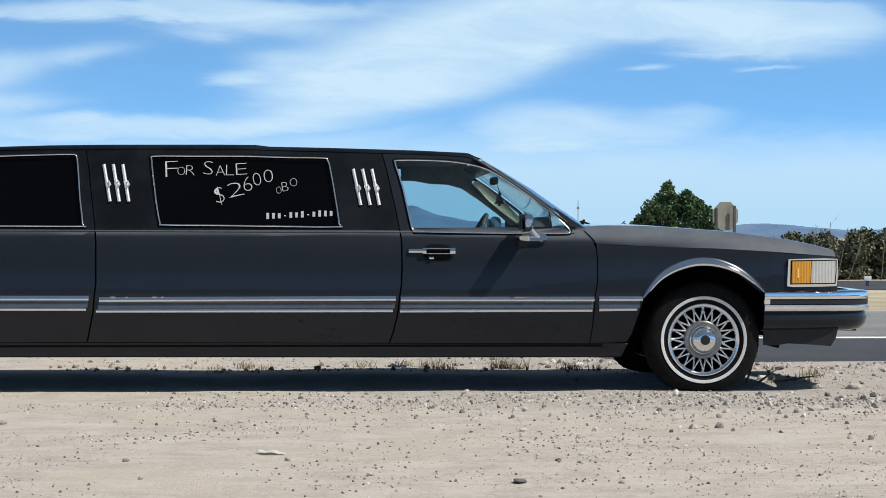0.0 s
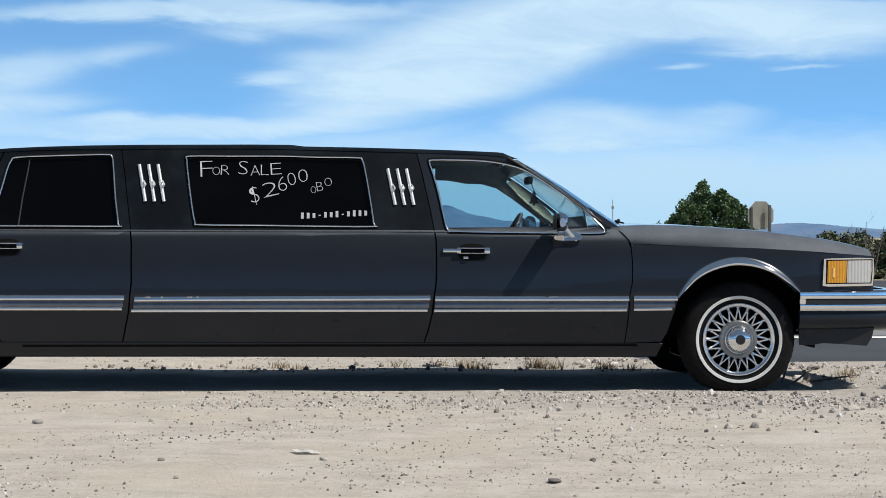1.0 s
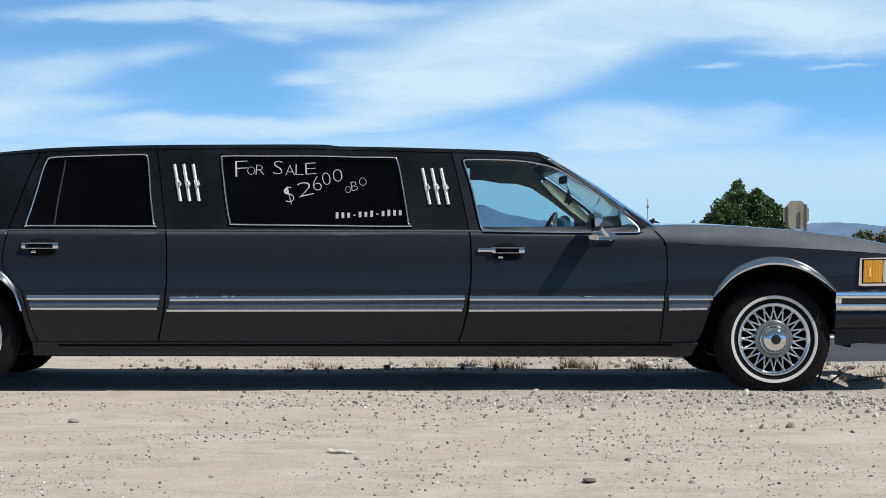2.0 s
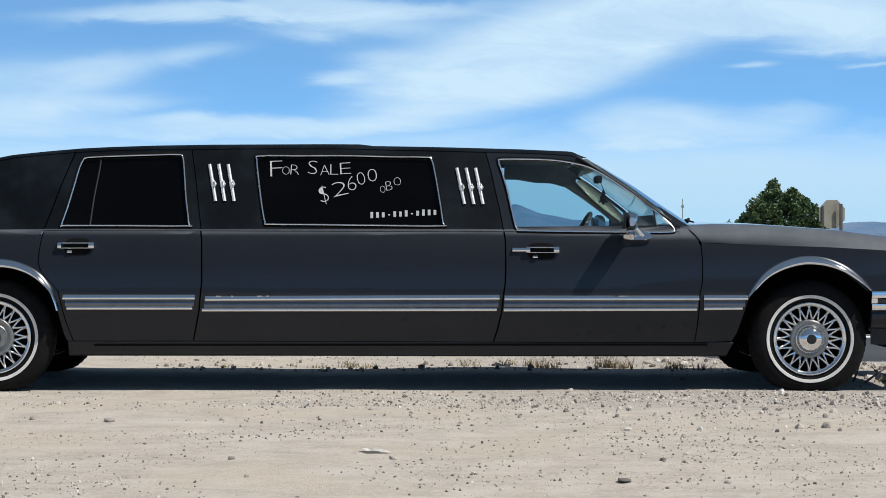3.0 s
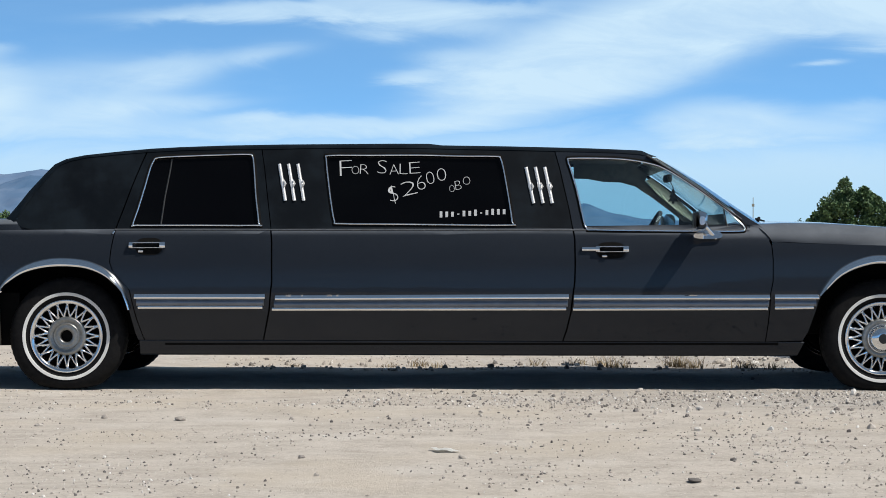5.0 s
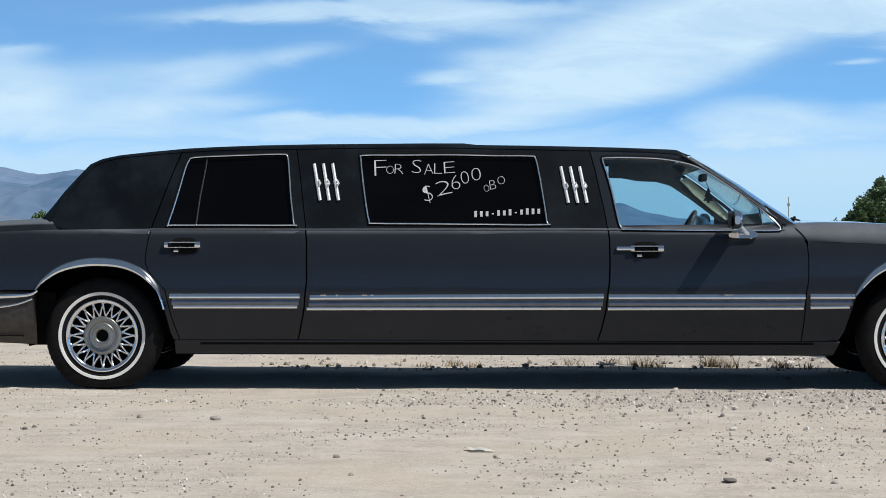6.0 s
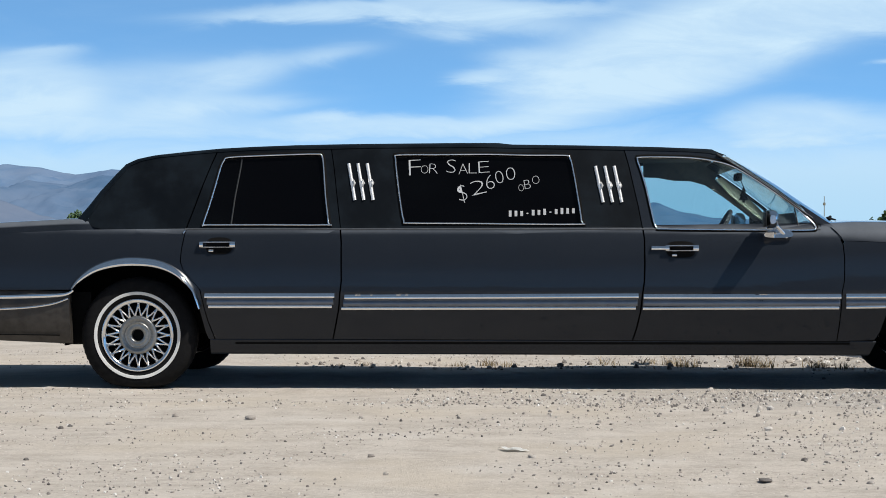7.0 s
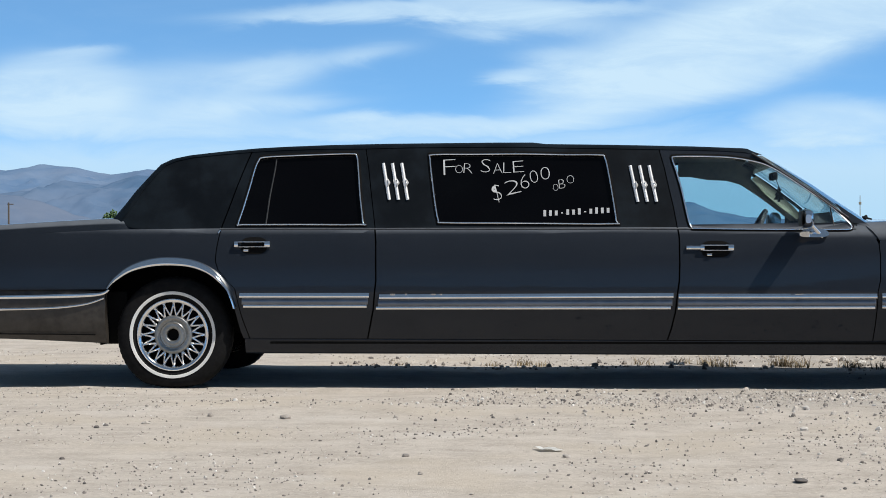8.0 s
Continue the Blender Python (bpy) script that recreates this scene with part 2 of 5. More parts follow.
# base colours are tinted with the blue haze of distance; last number is its glow
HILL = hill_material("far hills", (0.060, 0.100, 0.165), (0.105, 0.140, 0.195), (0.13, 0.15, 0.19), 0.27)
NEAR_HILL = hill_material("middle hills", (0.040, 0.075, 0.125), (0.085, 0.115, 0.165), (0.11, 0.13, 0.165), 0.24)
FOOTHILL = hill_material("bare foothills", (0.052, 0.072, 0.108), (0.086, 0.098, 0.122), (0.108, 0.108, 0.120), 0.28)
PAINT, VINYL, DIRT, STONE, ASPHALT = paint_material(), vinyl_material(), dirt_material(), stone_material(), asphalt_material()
SCUFFED = plain("scuffed charcoal bumper", (0.030, 0.026, 0.022), 0.45, vary=0.55, scale=22.0, bump=0.1)
CHROME = plain("chrome", (0.78, 0.79, 0.80), 0.06, 1.0, vary=0.04)
DULL_CHROME = plain("dull chrome", (0.70, 0.70, 0.70), 0.17, 1.0, vary=0.08)
RUBBER = plain("tyre rubber", (0.005, 0.005, 0.0055), 0.85, vary=0.3, bump=0.2)
WHITE_RUBBER = plain("whitewall rubber", (0.66, 0.66, 0.64), 0.55, vary=0.08)
RUBBER.node_tree.nodes["Principled BSDF"].inputs["Specular IOR Level"].default_value = 0.2
BLACK = plain("black underbody", (0.005, 0.005, 0.005), 0.9, vary=0.3)
BLACK.node_tree.nodes["Principled BSDF"].inputs["Specular IOR Level"].default_value = 0.1
MOULD = plain("grey rubber moulding", (0.055, 0.06, 0.068), 0.42, vary=0.15)
SATIN = plain("satin grey metal", (0.15, 0.165, 0.19), 0.34, 0.85, vary=0.12, scale=14.0)
AMBER = plain("amber lens", (0.60, 0.27, 0.012), 0.18, coat=0.6, vary=0.1, scale=120.0)
AMBER_RIB = plain("pale amber rib", (0.90, 0.52, 0.16), 0.25, coat=0.5, vary=0.1, scale=120.0)
LENS = plain("clear lamp lens", (0.62, 0.63, 0.62), 0.12, 0.55, coat=0.8, vary=0.06, scale=25.0)
CHALK = plain("white window chalk", (0.46, 0.47, 0.48), 0.9, vary=0.12, scale=200.0)
TRIM_BEIGE = plain("beige interior trim", (0.31, 0.305, 0.24), 0.7)
TRIM_GREY = plain("grey headliner", (0.14, 0.13, 0.115), 0.9, vary=0.25, bump=0.2)
DARK_PLASTIC = plain("dark plastic", (0.007, 0.008, 0.010), 0.55)
SIGN_METAL = plain("bare sign metal", (0.27, 0.26, 0.215), 0.5, 0.3)
SIGN_DARK = plain("dark galvanised steel", (0.10, 0.10, 0.10), 0.55, 0.4)
WOOD = plain("weathered wood", (0.10, 0.085, 0.075), 0.85)
PAPER = plain("white paper", (0.80, 0.80, 0.78), 0.8, vary=0.05)
LINE_PAINT = plain("road paint", (0.75, 0.75, 0.72), 0.7)
SHOULDER = plain("grey gravel shoulder", (0.20, 0.20, 0.20), 0.95, vary=0.2, scale=4.0)
DRY_GRASS = leaf_material("dry grass", (0.10, 0.075, 0.045), (0.36, 0.28, 0.16))
LEAF = leaf_material("tree leaves", (0.028, 0.066, 0.025), (0.115, 0.19, 0.075))
OLIVE = leaf_material("olive scrub leaves", (0.055, 0.072, 0.038), (0.165, 0.175, 0.098))
SHADE = plain("windscreen shade band", (0.012, 0.035, 0.045), 0.3, vary=0.1)
BARK = plain("bark", (0.16, 0.145, 0.125), 0.9)
WINDOW_CLEAR = glass_material("clear tinted glass", (0.66, 0.82, 0.87))
WINDOW_DARK = plain("limousine tinted glass", (0.0015, 0.0015, 0.002), 0.05, vary=0.0)
WINDOW_DARK.node_tree.nodes["Principled BSDF"].inputs["Specular IOR Level"].default_value = 0.12
ALLOY = plain("polished alloy", (0.80, 0.80, 0.80), 0.26, 0.5, vary=0.05)
ALLOY_CHROME = plain("chromed alloy", (0.74, 0.75, 0.76), 0.13, 1.0, vary=0.10, scale=60.0)
WORN_ALLOY = plain("worn grey alloy", (0.25, 0.255, 0.25), 0.35, 0.8, vary=0.2, scale=70.0)
BRIGHT_TRIM = plain("bright window trim", (0.90, 0.91, 0.92), 0.10, 0.95, vary=0.08, scale=12.0)


# ---- building helpers ----
def part(name, bm, mat, parent=None, label="", smooth=True, sharp=38.0):
    """Link a bmesh, in world metres, as one mesh object."""
    bm.normal_update()
    if smooth:
        for f in bm.faces:
            f.smooth = True
        for e in bm.edges:
            if len(e.link_faces) == 2 and e.calc_face_angle(0) > radians(sharp):
                e.smooth = False
    me = bpy.data.meshes.new(name)
    bm.to_mesh(me)
    bm.free()
    me.materials.append(mat)
    ob = new(name, me)
    if parent:
        hang(ob, parent)
    return tagged(ob, label)


def hang(ob, parent):
    """Make ob a child of parent and keep it where it is."""
    place, p = Matrix.Identity(4), parent
    while p:
        place = p.matrix_basis.copy() @ place if p.parent is None else p.matrix_parent_inverse.copy() @ p.matrix_basis.copy() @ place
        p = p.parent
    ob.parent = parent
    ob.matrix_parent_inverse = place.inverted()
    return ob


def thing(name, x, y, z, label, category, group="", kind=""):
    e = new(name)
    e.empty_display_size = 0.2
    e.matrix_basis = Matrix.Translation((x, y, z))
    return tagged(e, label, category, group, kind)


def box(bm, x0, x1, y0, y1, z0, z1, bevel=0.0):
    made = bmesh.ops.create_cube(bm, size=1.0, matrix=Matrix.LocRotScale(((x0 + x1) / 2, (y0 + y1) / 2, (z0 + z1) / 2), None, (x1 - x0, y1 - y0, z1 - z0)))
    if bevel:
        edges = {e for v in made["verts"] for e in v.link_edges}
        bmesh.ops.bevel(bm, geom=list(edges), offset=bevel, segments=2, affect="EDGES", profile=0.6)
    return bm


def rod(bm, a, b, r0, r1=None, sides=8):
    a, b = Vector(a), Vector(b)
    m = Matrix.Translation((a + b) / 2) @ (b - a).to_track_quat("Z", "Y").to_matrix().to_4x4()
    bmesh.ops.create_cone(bm, cap_ends=True, segments=sides, radius1=r0, radius2=r0 if r1 is None else r1, depth=(b - a).length, matrix=m)
    return bm


def curve_through(points, steps=6, closed=False):
    """A smooth line through the points (Catmull-Rom)."""
    p = [Vector(q) for q in points]
    n = len(p)
    out = []
    for i in range(n if closed else n - 1):
        a, b, c, d = (p[(i + k) % n] if closed else p[max(0, min(n - 1, i + k))] for k in (-1, 0, 1, 2))
        for j in range(steps):
            t = j / steps
            out.append(0.5 * (2 * b + (c - a) * t + (2 * a - 5 * b + 4 * c - d) * t * t + (3 * b - a - 3 * c + d) * t ** 3))
    return out if closed else out + [p[-1]]


def between(x, table):
    return float(np.interp(x, [r[0] for r in table], [r[1] for r in table]))

# ---- the limousine's surface ----
NEAR, HALF = 12.0, 0.98          # the near side's plane and half the car's width
MID = NEAR + HALF
SIDE = [(-0.1, 0.125), (0.19, 0.102), (0.28, 0.068), (0.40, 0.026), (0.46, 0.006), (0.50, 0.002), (0.56, 0.0), (0.62, 0.003), (0.70, 0.011), (0.78, 0.024), (0.85, 0.041), (0.90, 0.058), (0.93, 0.073), (0.945, 0.085), (1.40, 0.240), (1.6, 0.315)]


def inset(x, z):
    """How far the body's side lies inside its widest plane."""
    d = 0.25 * between(z - 0.02, SIDE) + 0.5 * between(z, SIDE) + 0.25 * between(z + 0.02, SIDE) if z < 0.9 else between(z, SIDE)
    if x > 0.7:
        # a crease at the front door's shoulder that runs on into the fender
        d -= min(1.0, (x - 0.7) / 1.1) * between(z, [(0.60, 0.0), (0.855, 0.015), (0.866, 0.014), (0.945, 0.0)])
    if x > 2.7:
        d += 0.16 * ((x - 2.7) / 0.65) ** 2.2
    if x < -3.1:
        d += 0.10 * ((-3.1 - x) / 0.9) ** 2
    return d


def at(x, d, z, s):
    """A place on the car: d inside the widest plane, on the near (s = -1) or far (s = 1) side."""
    return Vector((x, MID + s * (HALF - d), z))


def panel(name, outer, mat, parent, s=-1, holes=(), thick=0.018, lift=0.0, dz=0.035, dx=0.22, label="", fn=inset, solid=False):
    """A sheet of the body's side with the outline given as (x, z), its edges turned in."""
    bm = bmesh.new()
    for loop in (outer, *holes):
        vs = [bm.verts.new((p[0], 0, p[1])) for p in loop]
        for a, b in zip(vs, vs[1:] + vs[:1]):
            bm.edges.new((a, b))
    bmesh.ops.triangle_fill(bm, edges=bm.edges[:], use_beauty=True, use_dissolve=False, normal=(0, -1, 0))
    xs, zs = [p[0] for p in outer], [p[1] for p in outer]
    for k in range(1, int((max(zs) - min(zs)) / dz) + 1):
        bmesh.ops.bisect_plane(bm, geom=bm.verts[:] + bm.edges[:] + bm.faces[:], plane_co=(0, 0, min(zs) + k * dz), plane_no=(0, 0, 1), dist=1e-5)
    for k in range(1, int((max(xs) - min(xs)) / dx) + 1):
        bmesh.ops.bisect_plane(bm, geom=bm.verts[:] + bm.edges[:] + bm.faces[:], plane_co=(min(xs) + k * dx, 0, 0), plane_no=(1, 0, 0), dist=1e-5)
    for v in bm.verts:
        v.co = at(v.co.x, fn(v.co.x, v.co.z) - lift, v.co.z, s)
    if solid:
        bmesh.ops.recalc_face_normals(bm, faces=bm.faces[:])
        bmesh.ops.solidify(bm, geom=bm.faces[:], thickness=thick)
        return part(name, bm, mat, parent, label)
    rim = [e for e in bm.edges if len(e.link_faces) == 1]
    for e in rim:
        e.smooth = False
    grown = bmesh.ops.extrude_edge_only(bm, edges=rim)
    for g in grown["geom"]:
        if isinstance(g, bmesh.types.BMVert):
            g.co.y -= s * thick
    bmesh.ops.recalc_face_normals(bm, faces=bm.faces[:])
    # the outside looks away from the car's middle
    if sum(f.normal.y * f.calc_area() for f in bm.faces) * s < 0:
        bmesh.ops.reverse_faces(bm, faces=bm.faces[:])
    return part(name, bm, mat, parent, label)


def strip(name, path, width, proud, mat, parent, s=-1, closed=False, label="", ends=True, fn=inset, lift=0.0, shape=None):
    """A rounded moulding that runs along a line (x, z) on the body's side."""
    pts = [Vector(p) for p in path]
    n = len(pts)
    shape = shape or ((-0.5, -0.6), (-0.46, 0.45), (-0.3, 0.92), (0.0, 1.05), (0.3, 0.92), (0.46, 0.45), (0.5, -0.6))
    bm = bmesh.new()
    rows = []
    for i, p in enumerate(pts):
        a, b = (pts[i - 1], pts[(i + 1) % n]) if closed else (pts[max(0, i - 1)], pts[min(n - 1, i + 1)])
        along = (b - a).normalized()
        across = Vector((-along.y, along.x))
        w = width(i / max(1, n - 1)) if callable(width) else width
        row = []
        for c, h in shape:
            q = p + across * (c * w)
            row.append(bm.verts.new(at(q.x, fn(p.x, p.y) * 0.4 + fn(q.x, q.y) * 0.6 - lift - h * proud, q.y, s)))
        rows.append(row)
    for a, b in zip(rows, rows[1:] + (rows[:1] if closed else [])):
        for i in range(len(shape) - 1):
            bm.faces.new((a[i], a[i + 1], b[i + 1], b[i]))
    if not closed and ends:
        bm.faces.new(rows[0]), bm.faces.new(rows[-1])
    bmesh.ops.recalc_face_normals(bm, faces=bm.faces[:])
    return part(name, bm, mat, parent, label, sharp=60)


def loft(name, rows, mat, parent, thick=0.0, label="", caps=False):
    """A skin over rows of points, each row as long as the next."""
    bm = bmesh.new()
    vs = [[bm.verts.new(p) for p in r] for r in rows]
    for a, b in zip(vs, vs[1:]):
        for i in range(len(a) - 1):
            bm.faces.new((a[i], a[i + 1], b[i + 1], b[i]))
    if caps:
        for r in (vs[0], vs[-1]):
            bm.faces.new(r)
    bmesh.ops.recalc_face_normals(bm, faces=bm.faces[:])
    if thick:
        bmesh.ops.solidify(bm, geom=bm.faces[:], thickness=thick)
    return part(name, bm, mat, parent, label)


def shrink(loop, by):
    """The closed loop drawn in by so many metres."""
    n = len(loop)
    pts = [Vector(p) for p in loop]
    area = sum(a.x * b.y - b.x * a.y for a, b in zip(pts, pts[1:] + pts[:1]))
    out = []
    for i in range(n):
        t = (pts[(i + 1) % n] - pts[i - 1]).normalized()
        out.append(pts[i] + Vector((-t.y, t.x)) * (by if area > 0 else -by))
    return out


limo = thing("limousine", -0.33, MID, 0.0, "long charcoal-grey stretch limousine with black vinyl roof, parked on dirt", "limousine")

BELT = 0.945
REAR_WIN = curve_through([(-2.055, 0.965), (-2.03, 1.056), (-1.994, 1.198), (-1.97, 1.301), (-1.949, 1.353), (-1.919, 1.373), (-1.743, 1.382), (-1.539, 1.389), (-1.386, 1.392), (-1.352, 1.38), (-1.339, 1.301), (-1.322, 1.13), (-1.3, 0.975), (-1.313, 0.96), (-1.689, 0.961), (-2.025, 0.961)], 3, True)
MID_WIN = curve_through([(-0.893, 1.384), (-0.656, 1.385), (-0.35, 1.386), (-0.112, 1.38), (0.106, 1.378), (0.14, 1.363), (0.16, 1.284), (0.186, 1.13), (0.207, 0.982), (0.195, 0.961), (-0.178, 0.963), (-0.514, 0.967), (-0.823, 0.97), (-0.853, 0.985), (-0.876, 1.097), (-0.896, 1.233), (-0.911, 1.359)], 3, True)
FRONT_WIN = curve_through([(0.54, 1.349), (0.561, 1.366), (0.771, 1.365), (0.907, 1.356), (1.025, 1.335), (1.109, 1.308), (1.209, 1.25), (1.341, 1.158), (1.456, 1.073), (1.537, 0.999), (1.579, 0.955), (1.58, 0.935), (1.549, 0.925), (1.331, 0.925), (0.996, 0.928), (0.695, 0.933), (0.645, 0.941), (0.623, 1.012), (0.592, 1.164), (0.56, 1.284)], 3, True)

REAR_GAP = [(-1.989, 1.415), (-2.028, 1.318), (-2.072, 1.198), (-2.115, 1.063), (-2.156, 0.941)]
REAR_GAP_LOW = [(-2.156, 0.941), (-2.166, 0.894), (-2.179, 0.811), (-2.183, 0.744), (-2.165, 0.694), (-2.117, 0.638), (-2.063, 0.578), (-2.044, 0.494), (-2.02, 0.393), (-1.984, 0.282)]
MIDREAR_GAP = [(-1.299, 1.421), (-1.278, 1.301), (-1.255, 1.13), (-1.228, 0.941)]
MIDREAR_GAP_LOW = [(-1.228, 0.941), (-1.219, 0.861), (-1.215, 0.628), (-1.223, 0.561), (-1.231, 0.461), (-1.253, 0.36), (-1.271, 0.282)]
MIDFRONT_GAP = [(0.463, 1.408), (0.492, 1.301), (0.521, 1.164), (0.543, 1.063), (0.564, 0.941)]
MIDFRONT_GAP_LOW = [(0.564, 0.941), (0.573, 0.878), (0.574, 0.728), (0.571, 0.628), (0.56, 0.551), (0.548, 0.444), (0.525, 0.343), (0.503, 0.275)]
FENDER_GAP = [(1.62, 0.968), (1.668, 0.938), (1.712, 0.894), (1.736, 0.841), (1.743, 0.761), (1.741, 0.628), (1.727, 0.561), (1.722, 0.461), (1.715, 0.36), (1.705, 0.272)]
PILLAR = [(0.463, 1.408), (0.67, 1.402), (0.84, 1.397), (0.976, 1.39), (1.040, 1.369), (1.100, 1.333), (1.165, 1.282), (1.328, 1.168), (1.494, 1.043), (1.618, 0.964)]
RAIL_REAR = [(-1.989, 1.413), (-1.779, 1.415), (-1.541, 1.421), (-1.299, 1.421)]
RAIL_MID = [(-1.299, 1.421), (-1.031, 1.427), (-0.69, 1.428), (-0.384, 1.428), (-0.112, 1.421), (0.16, 1.415), (0.463, 1.408)]
SAIL = [(-2.654, 0.937), (-2.716, 0.95), (-2.764, 0.982), (-2.645, 1.168), (-2.565, 1.27), (-2.514, 1.324), (-2.451, 1.351), (-2.351, 1.372), (-2.152, 1.392), (-1.989, 1.404)]
REAR_ARCH = [(-2.824, 0.578), (-2.787, 0.621), (-2.695, 0.684), (-2.58, 0.719), (-2.457, 0.731), (-2.313, 0.714), (-2.205, 0.668), (-2.124, 0.591), (-2.09, 0.545), (-2.059, 0.444), (-2.033, 0.323), (-2.018, 0.282)]
FRONT_ARCH = [(1.921, 0.278), (1.952, 0.332), (1.982, 0.434), (2.007, 0.518), (2.046, 0.581), (2.114, 0.647), (2.198, 0.701), (2.299, 0.732), (2.383, 0.739), (2.483, 0.727), (2.582, 0.684), (2.664, 0.624), (2.716, 0.578)]
CREASE = [(1.743, 0.861), (2.12, 0.847), (2.454, 0.839), (2.787, 0.821), (3.02, 0.804), (3.203, 0.791)]
DECK_EDGE = [(-2.124, 0.938), (-2.46, 0.938), (-2.794, 0.935), (-3.128, 0.921), (-3.461, 0.905), (-3.726, 0.885), (-3.993, 0.844)]

for s in (-1, 1):
    # lower panels
    panel("rear_quarter", REAR_GAP_LOW[::-1] + [(p[0], p[1]) for p in DECK_EDGE[1:]] + [(-3.991, 0.718), (-3.987, 0.578), (-3.444, 0.575)] + REAR_ARCH, PAINT, limo, s)
    gap = 0.006
    panel("rear_door", [(x + gap, z) for x, z in REAR_GAP_LOW] + [(x - gap, z) for x, z in MIDREAR_GAP_LOW[::-1]], PAINT, limo, s)
    panel("center_panel", [(x + gap * 0.5, z) for x, z in MIDREAR_GAP_LOW] + [(x - gap * 0.5, z) for x, z in MIDFRONT_GAP_LOW[::-1]], PAINT, limo, s, label="long stretch panel of charcoal paint")
    front_gap = [p for p in FENDER_GAP[::-1]]
    panel("front_door", [(x + gap, z) for x, z in MIDFRONT_GAP_LOW] + [(x - gap, z) for x, z in front_gap] + [(FENDER_GAP[0][0] - gap, BELT)], PAINT, limo, s)
    fender = [(x, z) for x, z in FENDER_GAP if z < CREASE[0][1] - 0.004]
    panel("front_fender", [(CREASE[0][0], CREASE[0][1])] + fender + FRONT_ARCH + [(2.763, 0.578), (2.98, 0.581), (3.21, 0.584), (3.216, 0.701)] + CREASE[:0:-1], PAINT, limo, s)
    top_edge, low_edge = [(-2.011, 0.281), (-0.646, 0.276), (0.828, 0.271), (1.933, 0.270)], [(-2.017, 0.189), (-0.849, 0.188), (0.494, 0.184), (1.89, 0.183)]
    sill = []
    for x in np.linspace(top_edge[0][0], top_edge[-1][0], 48):
        zt, zl = between(x, top_edge), between(x, low_edge)
        front = max(0.0, (x - top_edge[-1][0] + 0.05) / 0.05)
        zs = [zt + (zl - zt) * f for f in (0, 0.05, 0.3, 0.6, 0.85, 0.96, 1)]
        ds = [0.004, 0.0, 0.0, 0.0, 0.004, 0.012, 0.03]
        sill.append([at(x - 0.04 * front * (zt - z) / (zt - zl), inset(x, z) - 0.001 + d, z, s) for z, d in zip(zs, ds)])
    loft("rocker", sill, PAINT, limo, label="dusty painted sill under the doors")
    # upper panels
    panel("rear_door_frame", [(x + gap * 0.8, z) for x, z in REAR_GAP[::-1]] + RAIL_REAR + [(x - gap * 0.5, z) for x, z in MIDREAR_GAP], VINYL, limo, s, holes=[REAR_WIN])
    panel("center_pillar_panel", [(x + gap * 0.4, z) for x, z in MIDREAR_GAP[::-1]] + RAIL_MID[1:-1] + [(x - gap * 0.5, z) for x, z in MIDFRONT_GAP], VINYL, limo, s, holes=[MID_WIN], label="black vinyl side panel round the middle window")
    panel("front_door_frame", [(x + gap * 0.5, z) for x, z in MIDFRONT_GAP[::-1]] + PILLAR[1:], PAINT, limo, s, holes=[FRONT_WIN])
    panel("sail_panel", SAIL + [(x - gap * 0.5, z) for x, z in REAR_GAP], VINYL, limo, s, label="black vinyl rear roof pillar")
    panel("cowl_corner", [(1.493, 1.083), (1.591, 1.015), (1.676, 0.958), (1.745, 0.881), (1.703, 0.861), (1.62, 0.921), (1.576, 0.968)], PAINT, limo, s, lift=-0.010)
    # glass and its bright frames
    for kind, loop, mat in (("rear_window", REAR_WIN, WINDOW_DARK), ("middle_window", MID_WIN, WINDOW_DARK), ("front_window", FRONT_WIN, WINDOW_CLEAR)):
        pane = panel(kind, shrink(loop, -0.004), mat, limo, s, lift=-0.012, fn=lambda x, z: 0.085 + (z - 0.945) * 0.3407, thick=0.004, solid=mat is WINDOW_CLEAR, label="black tinted pane" if mat is WINDOW_DARK else "clear tinted pane")
        if kind == "middle_window" and s < 0:
            sale_window = pane
        if mat is WINDOW_CLEAR:
            pane.visible_shadow = False
        strip("window_seal", shrink(loop, -0.005), 0.017, 0.004, BLACK, pane, s, True)
        strip("window_trim", shrink(loop, 0.002), 0.0100, 0.009, BRIGHT_TRIM, pane, s, True, lift=0.002)
    strip("vent_divider", [(-1.841, 1.363), (-1.847, 1.301), (-1.872, 1.13), (-1.888, 0.965)], 0.011, 0.004, DARK_PLASTIC, limo, s, lift=-0.008)

for s in (-1, 1):
    panel("door_post", [(x - 0.045, z) for x, z in MIDFRONT_GAP[::-1]] + [(x + 0.022, z) for x, z in MIDFRONT_GAP], BLACK, limo, s, lift=-0.030, thick=0.02)

# roof: rail line and crown line, from the back to the windscreen
CROWN = [(-2.87, 0.977), (-2.839, 1.005), (-2.708, 1.185), (-2.618, 1.288), (-2.566, 1.344), (-2.497, 1.373), (-2.393, 1.394), (-2.189, 1.416), (-1.982, 1.432)][:-1] + [(-1.981, 1.435), (-1.805, 1.444), (-1.566, 1.452), (-1.22, 1.458), (-0.875, 1.46), (-0.529, 1.462), (-0.304, 1.461), (-0.217, 1.451), (0.163, 1.445), (0.37, 1.44), (0.682, 1.432), (0.993, 1.419), (1.048, 1.406), (1.09, 1.39)]
EDGE = SAIL[2:] + [(-1.779, 1.415), (-1.541, 1.421), (-1.299, 1.421), (-1.031, 1.427), (-0.69, 1.428), (-0.384, 1.428), (-0.112, 1.421), (0.16, 1.415), (0.463, 1.408), (0.67, 1.402), (0.84, 1.397), (0.976, 1.387), (1.063, 1.356)]


